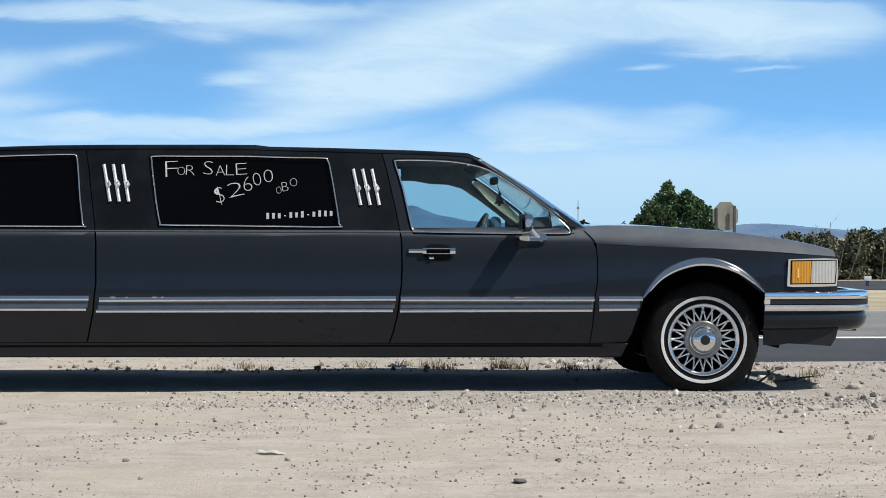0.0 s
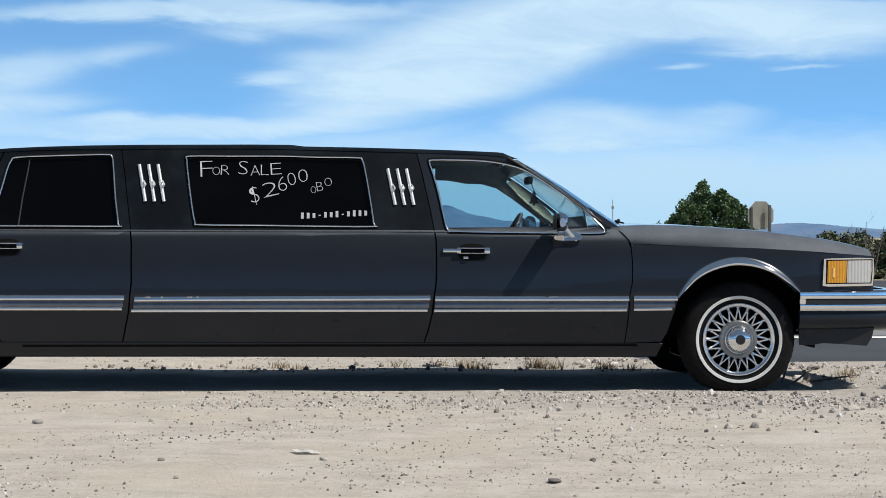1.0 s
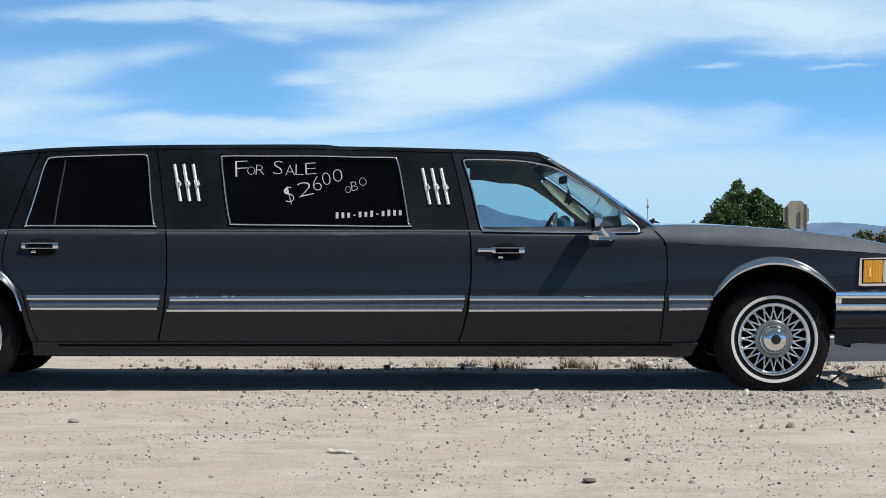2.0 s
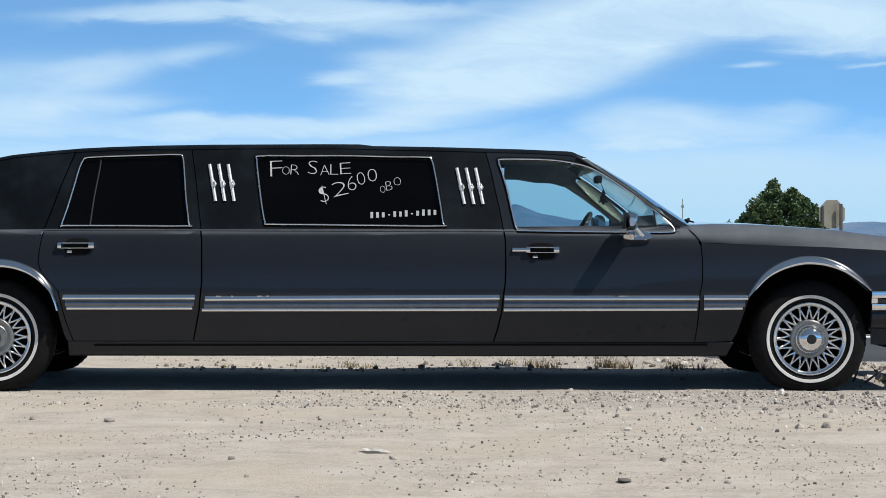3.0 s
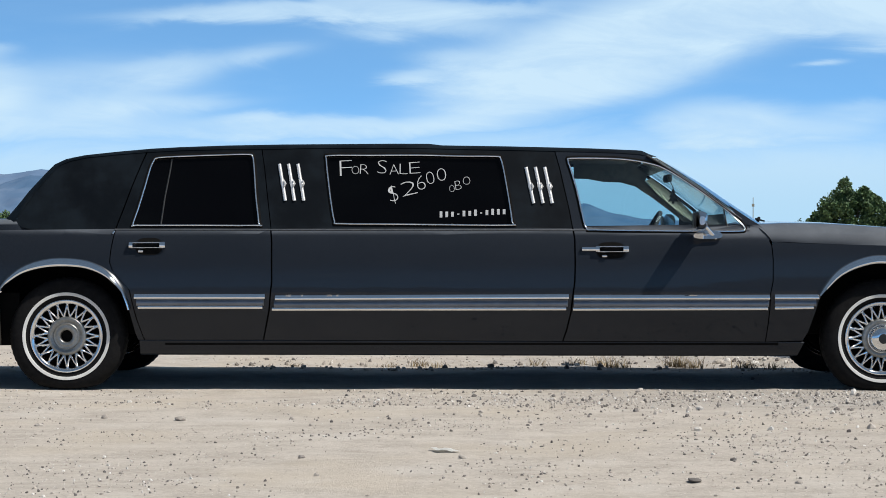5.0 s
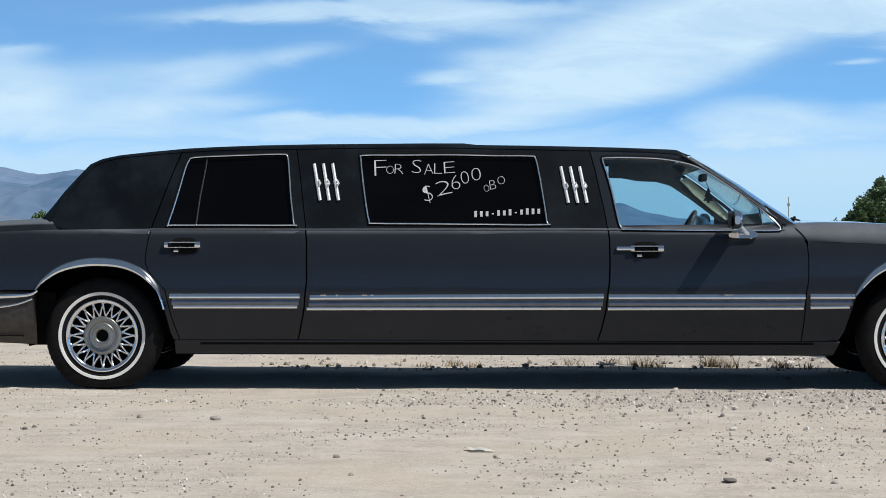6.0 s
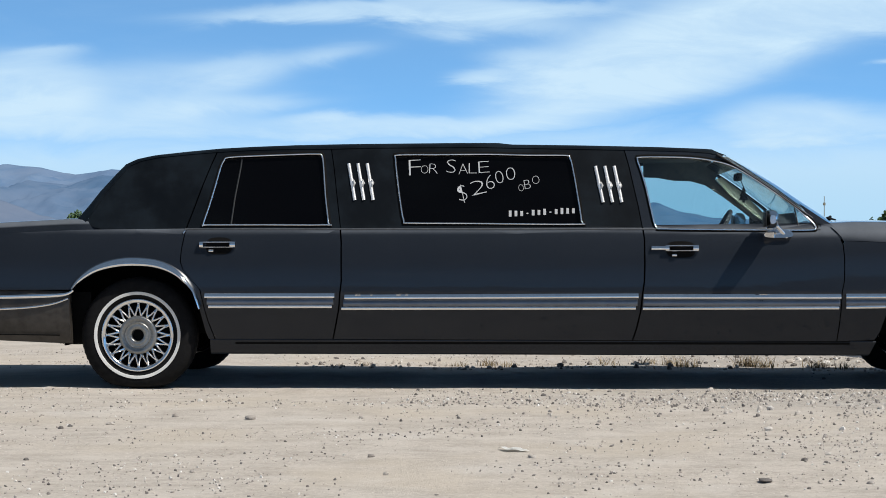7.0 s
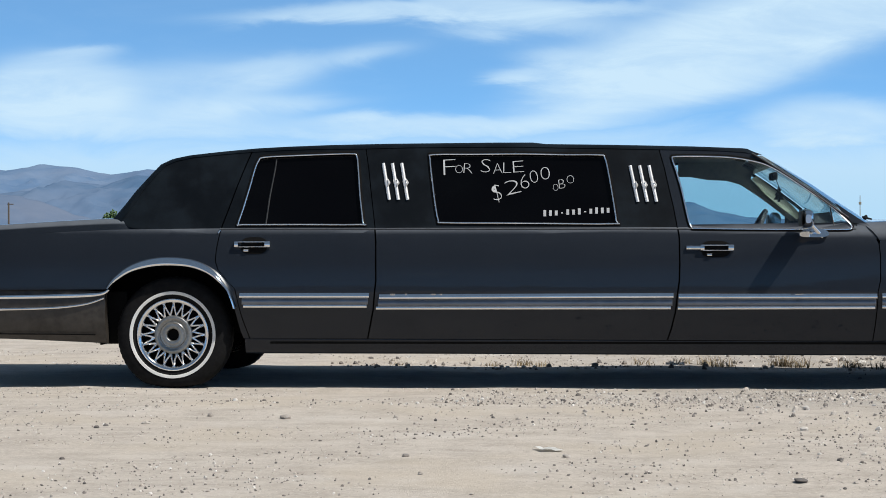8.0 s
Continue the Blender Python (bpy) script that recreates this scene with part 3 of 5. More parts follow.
def roof_row(x):
    zc, ze = between(x, CROWN), between(x, EDGE)
    de = inset(x, ze) - 0.004 + min(0.045, max(0.0, SAIL[2][0] - x))
    half = [(de, ze), (de + 0.012, ze + 0.3 * (zc - ze)), (de + 0.05, ze + 0.62 * (zc - ze)), (de + 0.12, ze + 0.86 * (zc - ze)), (de + 0.26, zc), (0.70, zc + 0.012), (0.98, zc + 0.016)]
    return [at(x, d, z, -1) for d, z in half] + [at(x, d, z, 1) for d, z in half[-2::-1]]


# windscreen between the pillars
SCREEN = [(1.074, 1.366), (1.177, 1.301), (1.342, 1.188), (1.506, 1.063), (1.656, 0.955)]


def screen_row(i):
    x, z = SCREEN[i]
    out = []
    for k in range(13):
        c = k / 12 * 2 - 1
        bulge = (1 - c * c) ** 0.8
        d = inset(x, z) + 0.01
        grow = 0.25 + 0.75 * i / (len(SCREEN) - 1)
        out.append(Vector((x + 0.12 * bulge * grow, MID + c * (HALF - d), z + 0.022 * bulge)))
    return out


xs = sorted({round(p[0], 3) for p in CROWN + EDGE if CROWN[1][0] <= p[0] <= EDGE[-1][0] - 0.02})
loft("roof", [roof_row(x) for x in xs if x < SCREEN[0][0] - 0.05] + [[p + Vector((-0.004, 0, 0.005)) for p in screen_row(0)]], VINYL, limo, label="black vinyl roof skin")

ws = loft("windscreen", [screen_row(i) for i in range(len(SCREEN))], WINDOW_CLEAR, limo, 0.005, "clear tinted windscreen")
ws.visible_shadow = False
top_row, next_row = screen_row(0), screen_row(1)
inward = Vector((-0.014, 0, -0.012))
loft("shade_band", [[p + inward for p in top_row], [p.lerp(q, 0.3) + inward for p, q in zip(top_row, next_row)], [p.lerp(q, 0.85) + inward for p, q in zip(top_row, next_row)]], SHADE, limo, 0.003, "dark blue-green band along the windscreen's top")
for s in (-1, 1):
    strip("screen_trim", [(SCREEN[0][0] - 0.060, SCREEN[0][1] + 0.014)] + [(x - 0.024, z - 0.008) for x, z in SCREEN[:-1] + [(SCREEN[-2][0] * 0.45 + SCREEN[-1][0] * 0.55, SCREEN[-2][1] * 0.45 + SCREEN[-1][1] * 0.55)]], 0.013, 0.012, DARK_PLASTIC, limo, s, lift=0.004)

# bonnet with the fender shoulders
TOPLINE = [(1.687, 0.974), (1.816, 0.981), (2.044, 0.979), (2.219, 0.97), (2.569, 0.944), (2.919, 0.9), (3.094, 0.865), (3.269, 0.82), (3.36, 0.788)]


def bonnet_row(x):
    zc, zt = between(x, CREASE), max(between(x, TOPLINE), between(x, CREASE) + 0.002)
    dc = inset(x, zc)
    h = zt - zc
    half = [(dc, zc), (dc + 0.004, zc + 0.05 * h), (dc + 0.015, zc + 0.20 * h), (dc + 0.036, zc + 0.48 * h), (dc + 0.056, zc + 0.70 * h), (dc + 0.086, zc + 0.86 * h), (dc + 0.15, zc + 0.95 * h), (dc + 0.30, zc + 0.99 * h), (0.6, zt), (0.98, zt + 0.01)]
    near = FENDER_GAP[0][0] + 0.006
    like_door = max(0.0, 1 - (x - near) / 1.1) ** 1.5
    half = [(d + like_door * (inset(x, z) - d) if z < 0.952 else d, z) for d, z in half]
    back = max(0.0, 1 - (x - near) / (CREASE[-1][0] - near)) ** 4
    gap_line = [(z, x) for x, z in FENDER_GAP[::-1]]

    def swept(d, z):
        return x + back * (between(z, gap_line) - FENDER_GAP[0][0] + 0.004)
    return [at(swept(d, z), d, z, -1) for d, z in half] + [at(swept(d, z), d, z, 1) for d, z in half[-2::-1]]


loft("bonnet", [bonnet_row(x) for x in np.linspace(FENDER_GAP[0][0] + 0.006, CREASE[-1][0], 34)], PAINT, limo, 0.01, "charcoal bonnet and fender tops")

# boot lid
DECK = [(-4.146, 0.87), (-4.003, 0.918), (-3.795, 0.939), (-3.587, 0.951), (-3.24, 0.972), (-2.892, 0.99), (-2.844, 0.991)]


def deck_row(x):
    ze, zt = between(x, DECK_EDGE[::-1]), between(x, DECK) + 0.014
    de = inset(x, ze)
    h = zt - ze
    de += max(0.0, x + 2.745) * 0.35
    half = [(de, ze), (de + 0.009, ze + 0.40 * h), (de + 0.020, ze + 0.70 * h), (de + 0.036, ze + 0.86 * h), (de + 0.07, ze + 0.95 * h), (de + 0.14, ze + 0.985 * h), (de + 0.35, zt), (0.98, zt + 0.012)]
    return [at(x, d, z, -1) for d, z in half] + [at(x, d, z, 1) for d, z in half[-2::-1]]


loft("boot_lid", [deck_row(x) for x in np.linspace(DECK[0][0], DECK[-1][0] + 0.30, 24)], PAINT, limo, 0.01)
bm = bmesh.new()
box(bm, -3.985, -3.955, NEAR + 0.2, NEAR + 1.76, 0.5, 0.90, 0.012)
part("tail_panel", bm, PAINT, limo)
bm = bmesh.new()
box(bm, 3.03, 3.17, NEAR + 0.24, NEAR + 1.72, 0.60, 0.79, 0.02)
part("grille_panel", bm, DULL_CHROME, limo)

# underside, wheel housings and what closes the gaps
def slab_part(name, x0, x1, y0, y1, z0, z1, mat=BLACK, bevel=0.01):
    return part(name, box(bmesh.new(), x0, x1, y0, y1, z0, z1, bevel), mat, limo)


slab_part("floor_pan", -1.88, 1.78, NEAR + 0.16, NEAR + 1.80, 0.215, 0.30)
slab_part("front_crossmember", 2.92, 3.12, NEAR + 0.22, NEAR + 1.74, 0.31, 0.6)
slab_part("boot_floor", -3.9, -2.92, NEAR + 0.2, NEAR + 1.76, 0.34, 0.45)
for s in (-1, 1):
    def inner(name, x0, x1, d, z0, z1):
        y = MID + s * (HALF - d)
        slab_part(name, x0, x1, y - 0.012, y + 0.012, z0, z1, bevel=0.004)
    inner("inner_side", -1.86, 1.78, 0.085, 0.25, 0.83)
    inner("inner_quarter", -3.9, -2.86, 0.125, 0.30, 0.86)
    inner("inner_fender", 2.80, 3.1, 0.16, 0.32, 0.78)
    inner("inner_arch_top", -2.9, -1.86, 0.10, 0.775, 0.88)
    inner("inner_arch_top", 1.80, 2.85, 0.10, 0.775, 0.83)
for x0, x1 in ((-2.90, -1.88), (1.80, 2.86)):
    slab_part("wheel_housing", x0, x1, NEAR + 0.42, NEAR + 1.54, 0.30, 0.76)
    for y0, y1 in ((NEAR + 0.09, NEAR + 0.42), (NEAR + 1.54, NEAR + 1.87)):
        slab_part("housing_roof", x0, x1, y0, y1, 0.755, 0.775, bevel=0.004)
for s in (-1, 1):
    for x in (-2.89, -1.87, 1.81, 2.85):
        y = MID + s * (HALF - 0.26)
        slab_part("housing_end", x - 0.008, x + 0.008, y - 0.16, y + 0.16, 0.24, 0.76, bevel=0.003)

for s in (-1, 1):
    y = MID + s * (HALF - 0.14)
    slab_part("mud_flap", -2.86, -2.74, y - 0.01, y + 0.01, 0.245, 0.56, bevel=0.004)

# cabin
slab_part("cabin_partition", -2.2, 0.36, NEAR + 0.27, NEAR + 1.69, 0.90, 1.38)

# ---- the limousine's fittings ----
FRONT_HUB, REAR_HUB = (2.386, 0.292), (-2.444, 0.304)

KNUCKLES = []
LEANING = ((-0.5, -0.6), (-0.5, 0.8), (-0.42, 1.0), (-0.15, 1.0), (0.10, 0.86), (0.34, 0.5), (0.5, 0.05), (0.5, -0.6))
LIP = ((-0.5, -0.6), (-0.50, 0.50), (-0.42, 0.82), (-0.27, 1.0), (-0.16, 0.97), (0.05, 0.70), (0.30, 0.34), (0.5, -0.3))

# side mouldings: chrome, grey rubber, chrome
def line(x0, x1, z0, z1=None, n=24):
    z1 = z0 if z1 is None else z1
    return [(x0 + (x1 - x0) * k / n, z0 + (z1 - z0) * k / n) for k in range(n + 1)]


MOULDINGS = [
    ([(-2.03, 0.544), (-1.256, 0.544)], [(-2.017, 0.511), (-1.263, 0.511)], [(-2.007, 0.478), (-1.27, 0.478)]),
    ([(-1.196, 0.536), (0.537, 0.543)], [(-1.203, 0.501), (0.531, 0.504)], [(-1.214, 0.467), (0.521, 0.469)]),
    ([(0.567, 0.539), (1.717, 0.539)], [(0.566, 0.504), (1.711, 0.504)], [(0.562, 0.467), (1.705, 0.471)]),
    ([(1.746, 0.541), (2.006, 0.541)], [(1.747, 0.507), (1.99, 0.507)], [(1.746, 0.474), (1.974, 0.477)]),
]
for s in (-1, 1):
    for top, middle, low in MOULDINGS:
        base = strip("side_moulding", line(middle[0][0], middle[1][0], middle[0][1], middle[1][1]), 0.048, 0.014, SATIN, limo, s, label="satin grey side moulding between chrome strips", shape=LEANING)
        strip("moulding_chrome", line(top[0][0], top[1][0], top[0][1], top[1][1]), 0.032, 0.017, CHROME, base, s, lift=0.003, shape=LEANING)
        strip("moulding_chrome", line(low[0][0], low[1][0], low[0][1], low[1][1]), 0.024, 0.017, CHROME, base, s, lift=0.006)
    # arch lips
    strip("arch_lip", curve_through([(-2.83, 0.585), (-2.788, 0.638), (-2.696, 0.701), (-2.58, 0.736), (-2.457, 0.746), (-2.313, 0.731), (-2.195, 0.679), (-2.11, 0.595), (-2.077, 0.528), (-2.058, 0.464)], 5), lambda t: 0.028 + 0.030 * math.sin(math.pi * min(1, t * 1.2)) , 0.034, CHROME, limo, s, label="chrome wheel-arch lip", shape=LIP)
    strip("arch_lip", curve_through([(2.006, 0.548), (2.047, 0.601), (2.114, 0.671), (2.199, 0.722), (2.3, 0.754), (2.384, 0.761), (2.483, 0.747), (2.589, 0.706), (2.681, 0.641), (2.74, 0.584)], 5), lambda t: 0.028 + 0.030 * math.sin(math.pi * t), 0.034, CHROME, limo, s, label="chrome wheel-arch lip", shape=LIP)
    # belt moulding
    strip("belt_moulding", line(-2.16, 1.607, 0.938, 0.931, 40), 0.010, 0.004, MOULD, limo, s)
    strip("belt_tip", [(-2.17, 0.914), (-2.159, 0.93)], 0.012, 0.008, CHROME, limo, s)
    # ornamental bars on the pillars
    for x0, y0, x1, y1 in (
        (-1.191, 1.332, -1.148, 1.11), (-1.136, 1.332, -1.094, 1.11), (-1.08, 1.332, -1.038, 1.11),
        (0.29, 1.311, 0.334, 1.093), (0.346, 1.311, 0.39, 1.093), (0.402, 1.311, 0.445, 1.093),
    ):
        strip("pillar_bar", [(x0 + (x1 - x0) * k / 24, y0 + (y1 - y0) * k / 24) for k in range(25)], lambda t: 0.021 + 0.005 * math.exp(-((t - 0.52) / 0.06) ** 2), 0.010, ALLOY, limo, s, label="polished ornamental bar with a pointed knuckle")
        KNUCKLES.append((x0 + (x1 - x0) * 0.54 + 0.009, y0 + (y1 - y0) * 0.54, s))


# bent-up flakes on the long moulding
for x, w in ((-1.133, 0.030), (-1.043, 0.012), (-0.89, 0.030), (-0.836, 0.014)):
    strip("trim_chip", line(x, x + w, 0.553, n=5), 0.0035, 0.019, DULL_CHROME, limo, -1)


# door handles: black cup, chrome grip, end blocks and lock
def handle(cup, bar_z, x0, x1, lock, s, plate=None):
    (cx0, cz1), (cx1, cz0) = cup
    mid, rad = (cx0 + cx1) / 2, (cx1 - cx0) / 2
    ring = [(mid + rad * abs(math.cos(a)) ** 0.6 * math.copysign(1, math.cos(a)), (cz0 + cz1) / 2 + (cz1 - cz0) / 2 * abs(math.sin(a)) ** 0.8 * math.copysign(1, math.sin(a))) for a in np.linspace(0, 2 * math.pi, 28, endpoint=False)]
    base = panel("door_handle", ring, BLACK, limo, s, lift=0.003, thick=0.006, label="chrome pull handle over a black cup")
    strip("grip", line(x0, x1, bar_z + 0.014, n=8), 0.012, 0.022, CHROME, base, s, lift=0.003)
    strip("grip", line(x0, x1, bar_z - 0.016, n=8), 0.010, 0.020, CHROME, base, s, lift=0.003)
    for xa, xb in ((x0 - 0.012, x0 + 0.010), (x1 - 0.024, x1 + 0.008)):
        strip("end_block", line(xa, xb, bar_z, n=4), 0.044, 0.026, CHROME, base, s, lift=0.003)
    strip("lock", line(lock[0] - 0.014, lock[0] + 0.014, lock[1], n=4), 0.018, 0.014, CHROME, base, s, lift=0.003)
    if plate:
        strip("lock_plate", line(plate[0], plate[1], bar_z, n=6), 0.028, 0.016, CHROME, base, s, lift=0.002)


for s in (-1, 1):
    handle([(-2.029, 0.888), (-1.87, 0.787)], 0.846, -2.053, -1.859, (-1.995, 0.809), s)
    handle([(0.7, 0.861), (0.872, 0.764)], 0.821, 0.709, 0.883, (0.749, 0.779), s, (0.615, 0.706))


def knuckle(x, z, s):
    bm = bmesh.new()
    rows = [(-0.024, 0.002), (-0.008, 0.011), (0.0, 0.015), (0.008, 0.011), (0.024, 0.002)]
    vs = [[bm.verts.new(at(x + e * k, inset(x, z + dz) - h, z + dz, s)) for k, h in ((-0.3, 0.010), (0.3, 0.019), (1.0, 0.004))] for dz, e in rows]
    for a, b in zip(vs, vs[1:]):
        for i in range(2):
            bm.faces.new((a[i], a[i + 1], b[i + 1], b[i]))
    bmesh.ops.recalc_face_normals(bm, faces=bm.faces[:])
    return bm


def sweep(name, path, section, mat, z_shift=None, label=""):
    """A bar that wraps round the car's end: path as (x, d) from the near side to the middle, section as (outward, z)."""
    full = [at(x, d, 0, -1) for x, d in path] + [at(x, d, 0, 1) for x, d in path[-2::-1]]
    rows = []
    for i, p in enumerate(full):
        a, b = full[max(0, i - 1)], full[min(len(full) - 1, i + 1)]
        t = (b - a).normalized()
        out = Vector((t.y, -t.x, 0)) * (1 if path[-1][0] > 0 else -1)
        if out.dot(p - Vector((path[0][0] * 0.6, MID, 0))) < 0:
            out = -out
        dz = z_shift(p.x) if z_shift else 0.0
        rows.append([p + out * o + Vector((0, 0, z + dz)) for o, z in section])
    return loft(name, rows, mat, limo, label=label, caps=True)


for x, z, s in KNUCKLES:
    part("bar_knuckle", knuckle(x, z, s), ALLOY, limo)
FRONT_PATH = [tuple(p) for p in curve_through([(2.745, 0.012), (2.95, 0.018), (3.15, 0.036), (3.30, 0.080), (3.395, 0.16), (3.442, 0.30), (3.48, 0.6), (3.49, 0.98)], 4)]
front_bumper = sweep("front_bumper", FRONT_PATH, [(-0.11, 0.588), (-0.05, 0.587), (-0.004, 0.584), (0.010, 0.576), (0.014, 0.555), (0.012, 0.537), (0.002, 0.532), (0.002, 0.506), (0.012, 0.500), (0.014, 0.480), (0.008, 0.465), (-0.03, 0.460)], CHROME, label="chrome front bumper with a dark rub strip")
hang(sweep("rub_strip", FRONT_PATH[1:], [(0.0, 0.534), (0.009, 0.531), (0.010, 0.506), (0.0, 0.503)], DARK_PLASTIC), front_bumper)
sweep("bumper_cover", FRONT_PATH, [(-0.03, 0.464), (-0.006, 0.458), (0.002, 0.43), (-0.004, 0.39), (-0.03, 0.357), (-0.09, 0.342)], PAINT, label="lower painted bumper cover")
VAL = [(2.752, 0.36), (2.757, 0.258), (2.83, 0.256), (2.90, 0.268), (3.02, 0.262), (3.165, 0.252), (3.195, 0.30), (3.21, 0.36)]
for s in (-1, 1):
    panel("valance", VAL, DARK_PLASTIC, limo, s, lift=-0.07, label="ragged dark air dam", fn=lambda x, z: 0.0)
part("tow_hook", box(bmesh.new(), 3.28, 3.38, NEAR + 0.28, NEAR + 0.36, 0.335, 0.362, 0.006), BLACK, limo)

REAR_PATH = [tuple(p) for p in curve_through([(-2.845, 0.012), (-3.1, 0.014), (-3.5, 0.05), (-3.85, 0.13), (-3.97, 0.30), (-4.0, 0.6), (-4.005, 0.98)], 4)]
rise = lambda x: between(x, [(-3.45, 0.012), (-2.845, -0.012)])
rear_bumper = sweep("rear_bumper", REAR_PATH, [(-0.05, 0.582), (-0.004, 0.578), (0.006, 0.56), (0.006, 0.47), (0.0, 0.40), (-0.015, 0.31), (-0.05, 0.268), (-0.1, 0.262)], SCUFFED, rise, label="scuffed charcoal rear bumper with chrome strips")
for s in (-1, 1):
    flat = lambda x, z: 0.006 + between(x, [(q[0], q[1] - 0.012) for q in REAR_PATH[::-1]])
    hang(strip("moulding_chrome", curve_through([(-3.944, 0.521), (-3.644, 0.526), (-3.444, 0.531), (-3.177, 0.536), (-2.944, 0.543), (-2.857, 0.553), (-2.82, 0.575)], 4), lambda t: 0.030 - 0.014 * max(0, t - 0.6) / 0.4, 0.012, CHROME, None, s, fn=flat), rear_bumper)
    hang(strip("moulding_chrome", curve_through([(-3.947, 0.448), (-3.647, 0.453), (-3.446, 0.458), (-3.246, 0.463), (-3.079, 0.473), (-2.944, 0.493), (-2.85, 0.525)], 4), lambda t: 0.022 - 0.008 * t, 0.011, DULL_CHROME, None, s, fn=flat), rear_bumper)
    hang(strip("bumper_seam", [(-3.957, 0.309), (-3.456, 0.309), (-3.121, 0.309), (-2.904, 0.306)], 0.008, 0.002, BLACK, None, s, fn=lambda x, z: flat(x, z) + 0.006), rear_bumper)

# headlamps wrapped round the corner
for s in (-1, 1):
    lamp_wrap = lambda x, z: inset(x, 0.7) - 0.002
    bezel = [(2.888, 0.774), (2.935, 0.777), (3.119, 0.781), (3.209, 0.777), (3.213, 0.701), (3.204, 0.613), (3.114, 0.611), (2.914, 0.609), (2.88, 0.614)]
    lamp = panel("headlamp", bezel, CHROME, limo, s, lift=0.011, fn=lamp_wrap, thick=0.02, dx=0.03, dz=0.02, label="square headlamp with amber corner lens")
    panel("lamp_gasket", [(2.903, 0.769), (3.201, 0.772), (3.201, 0.701), (3.194, 0.626), (2.9, 0.624)], BLACK, lamp, s, lift=0.014, fn=lamp_wrap, dx=0.03, dz=0.02)
    panel("amber_lens", [(2.911, 0.762), (3.03, 0.764), (3.026, 0.632), (2.907, 0.631)], AMBER, lamp, s, lift=0.018, fn=lambda x, z: lamp_wrap(x, z) - 0.0012 * math.cos(2 * math.pi * x / 0.018), dx=0.003, dz=0.04)
    panel("clear_lens", [(3.035, 0.764), (3.192, 0.766), (3.193, 0.701), (3.186, 0.632), (3.031, 0.632)], LENS, lamp, s, lift=0.018, fn=lambda x, z: lamp_wrap(x, z) - 0.0016 * math.cos(2 * math.pi * x / 0.021), dx=0.0035, dz=0.04)
    strip("lens_rib", [(2.946, 0.721), (2.945, 0.664)], 0.016, 0.004, AMBER_RIB, lamp, s, fn=lamp_wrap, lift=0.0175)


# wheels
def lathe(name, profile, mat, x, y, z, s, parent, seg=64, label="", edit=None):
    """Turn a profile of (radius, depth behind the outer face) about the axle."""
    bm = bmesh.new()
    rings = []
    for k in range(seg):
        a = 2 * math.pi * k / seg
        ring = []
        for i, (r, w) in enumerate(profile):
            if edit:
                r, w = edit(k, i, r, w)
            ring.append(bm.verts.new((x + r * math.cos(a), y - s * w, z + r * math.sin(a))))
        rings.append(ring)
    for a, b in zip(rings, rings[1:] + rings[:1]):
        for i in range(len(profile) - 1):
            bm.faces.new((a[i], a[i + 1], b[i + 1], b[i]))
    bmesh.ops.remove_doubles(bm, verts=bm.verts[:], dist=1e-5)
    bmesh.ops.recalc_face_normals(bm, faces=bm.faces[:])
    for v in bm.verts:
        if v.co.z < 0.012:
            v.co.z = 0.012 + (v.co.z - 0.012) * 0.52
    return part(name, bm, mat, parent, label, sharp=50)


SPOKES, HUB_R, RIM_R = 20, 0.113, 0.190


def spoke_mesh(lean):
    """One leg of the zigzag between hub and rim: ridged in front, thicker at its foot."""
    half = math.pi / SPOKES
    a, b = Vector((HUB_R * math.cos(half * lean), 0, HUB_R * math.sin(half * lean))), Vector((RIM_R, 0, 0))
    side = Vector((-(b - a).z, 0, (b - a).x)).normalized()
    bm = bmesh.new()
    rows = []
    for t, w, out in ((0.0, 0.0070, -0.002), (0.35, 0.0058, 0.005), (0.75, 0.0054, 0.004), (1.0, 0.0064, -0.004)):
        p = a.lerp(b, t)
        rows.append([bm.verts.new(p + side * c * w + Vector((0, -(out + h), 0))) for c, h in ((-1, -0.016), (-1, 0.0), (-0.35, 0.0042), (0.35, 0.0042), (1, 0.0), (1, -0.016))])
    for p, q in zip(rows, rows[1:]):
        for i in range(6):
            j = (i + 1) % 6
            bm.faces.new((p[i], p[j], q[j], q[i]))
    bm.faces.new(rows[0]), bm.faces.new(rows[-1])
    bmesh.ops.recalc_face_normals(bm, faces=bm.faces[:])
    me = bpy.data.meshes.new("spoke")
    bm.to_mesh(me)
    bm.free()
    me.materials.append(ALLOY_CHROME)
    return me


SPOKE = {lean: spoke_mesh(lean) for lean in (-1, 1)}


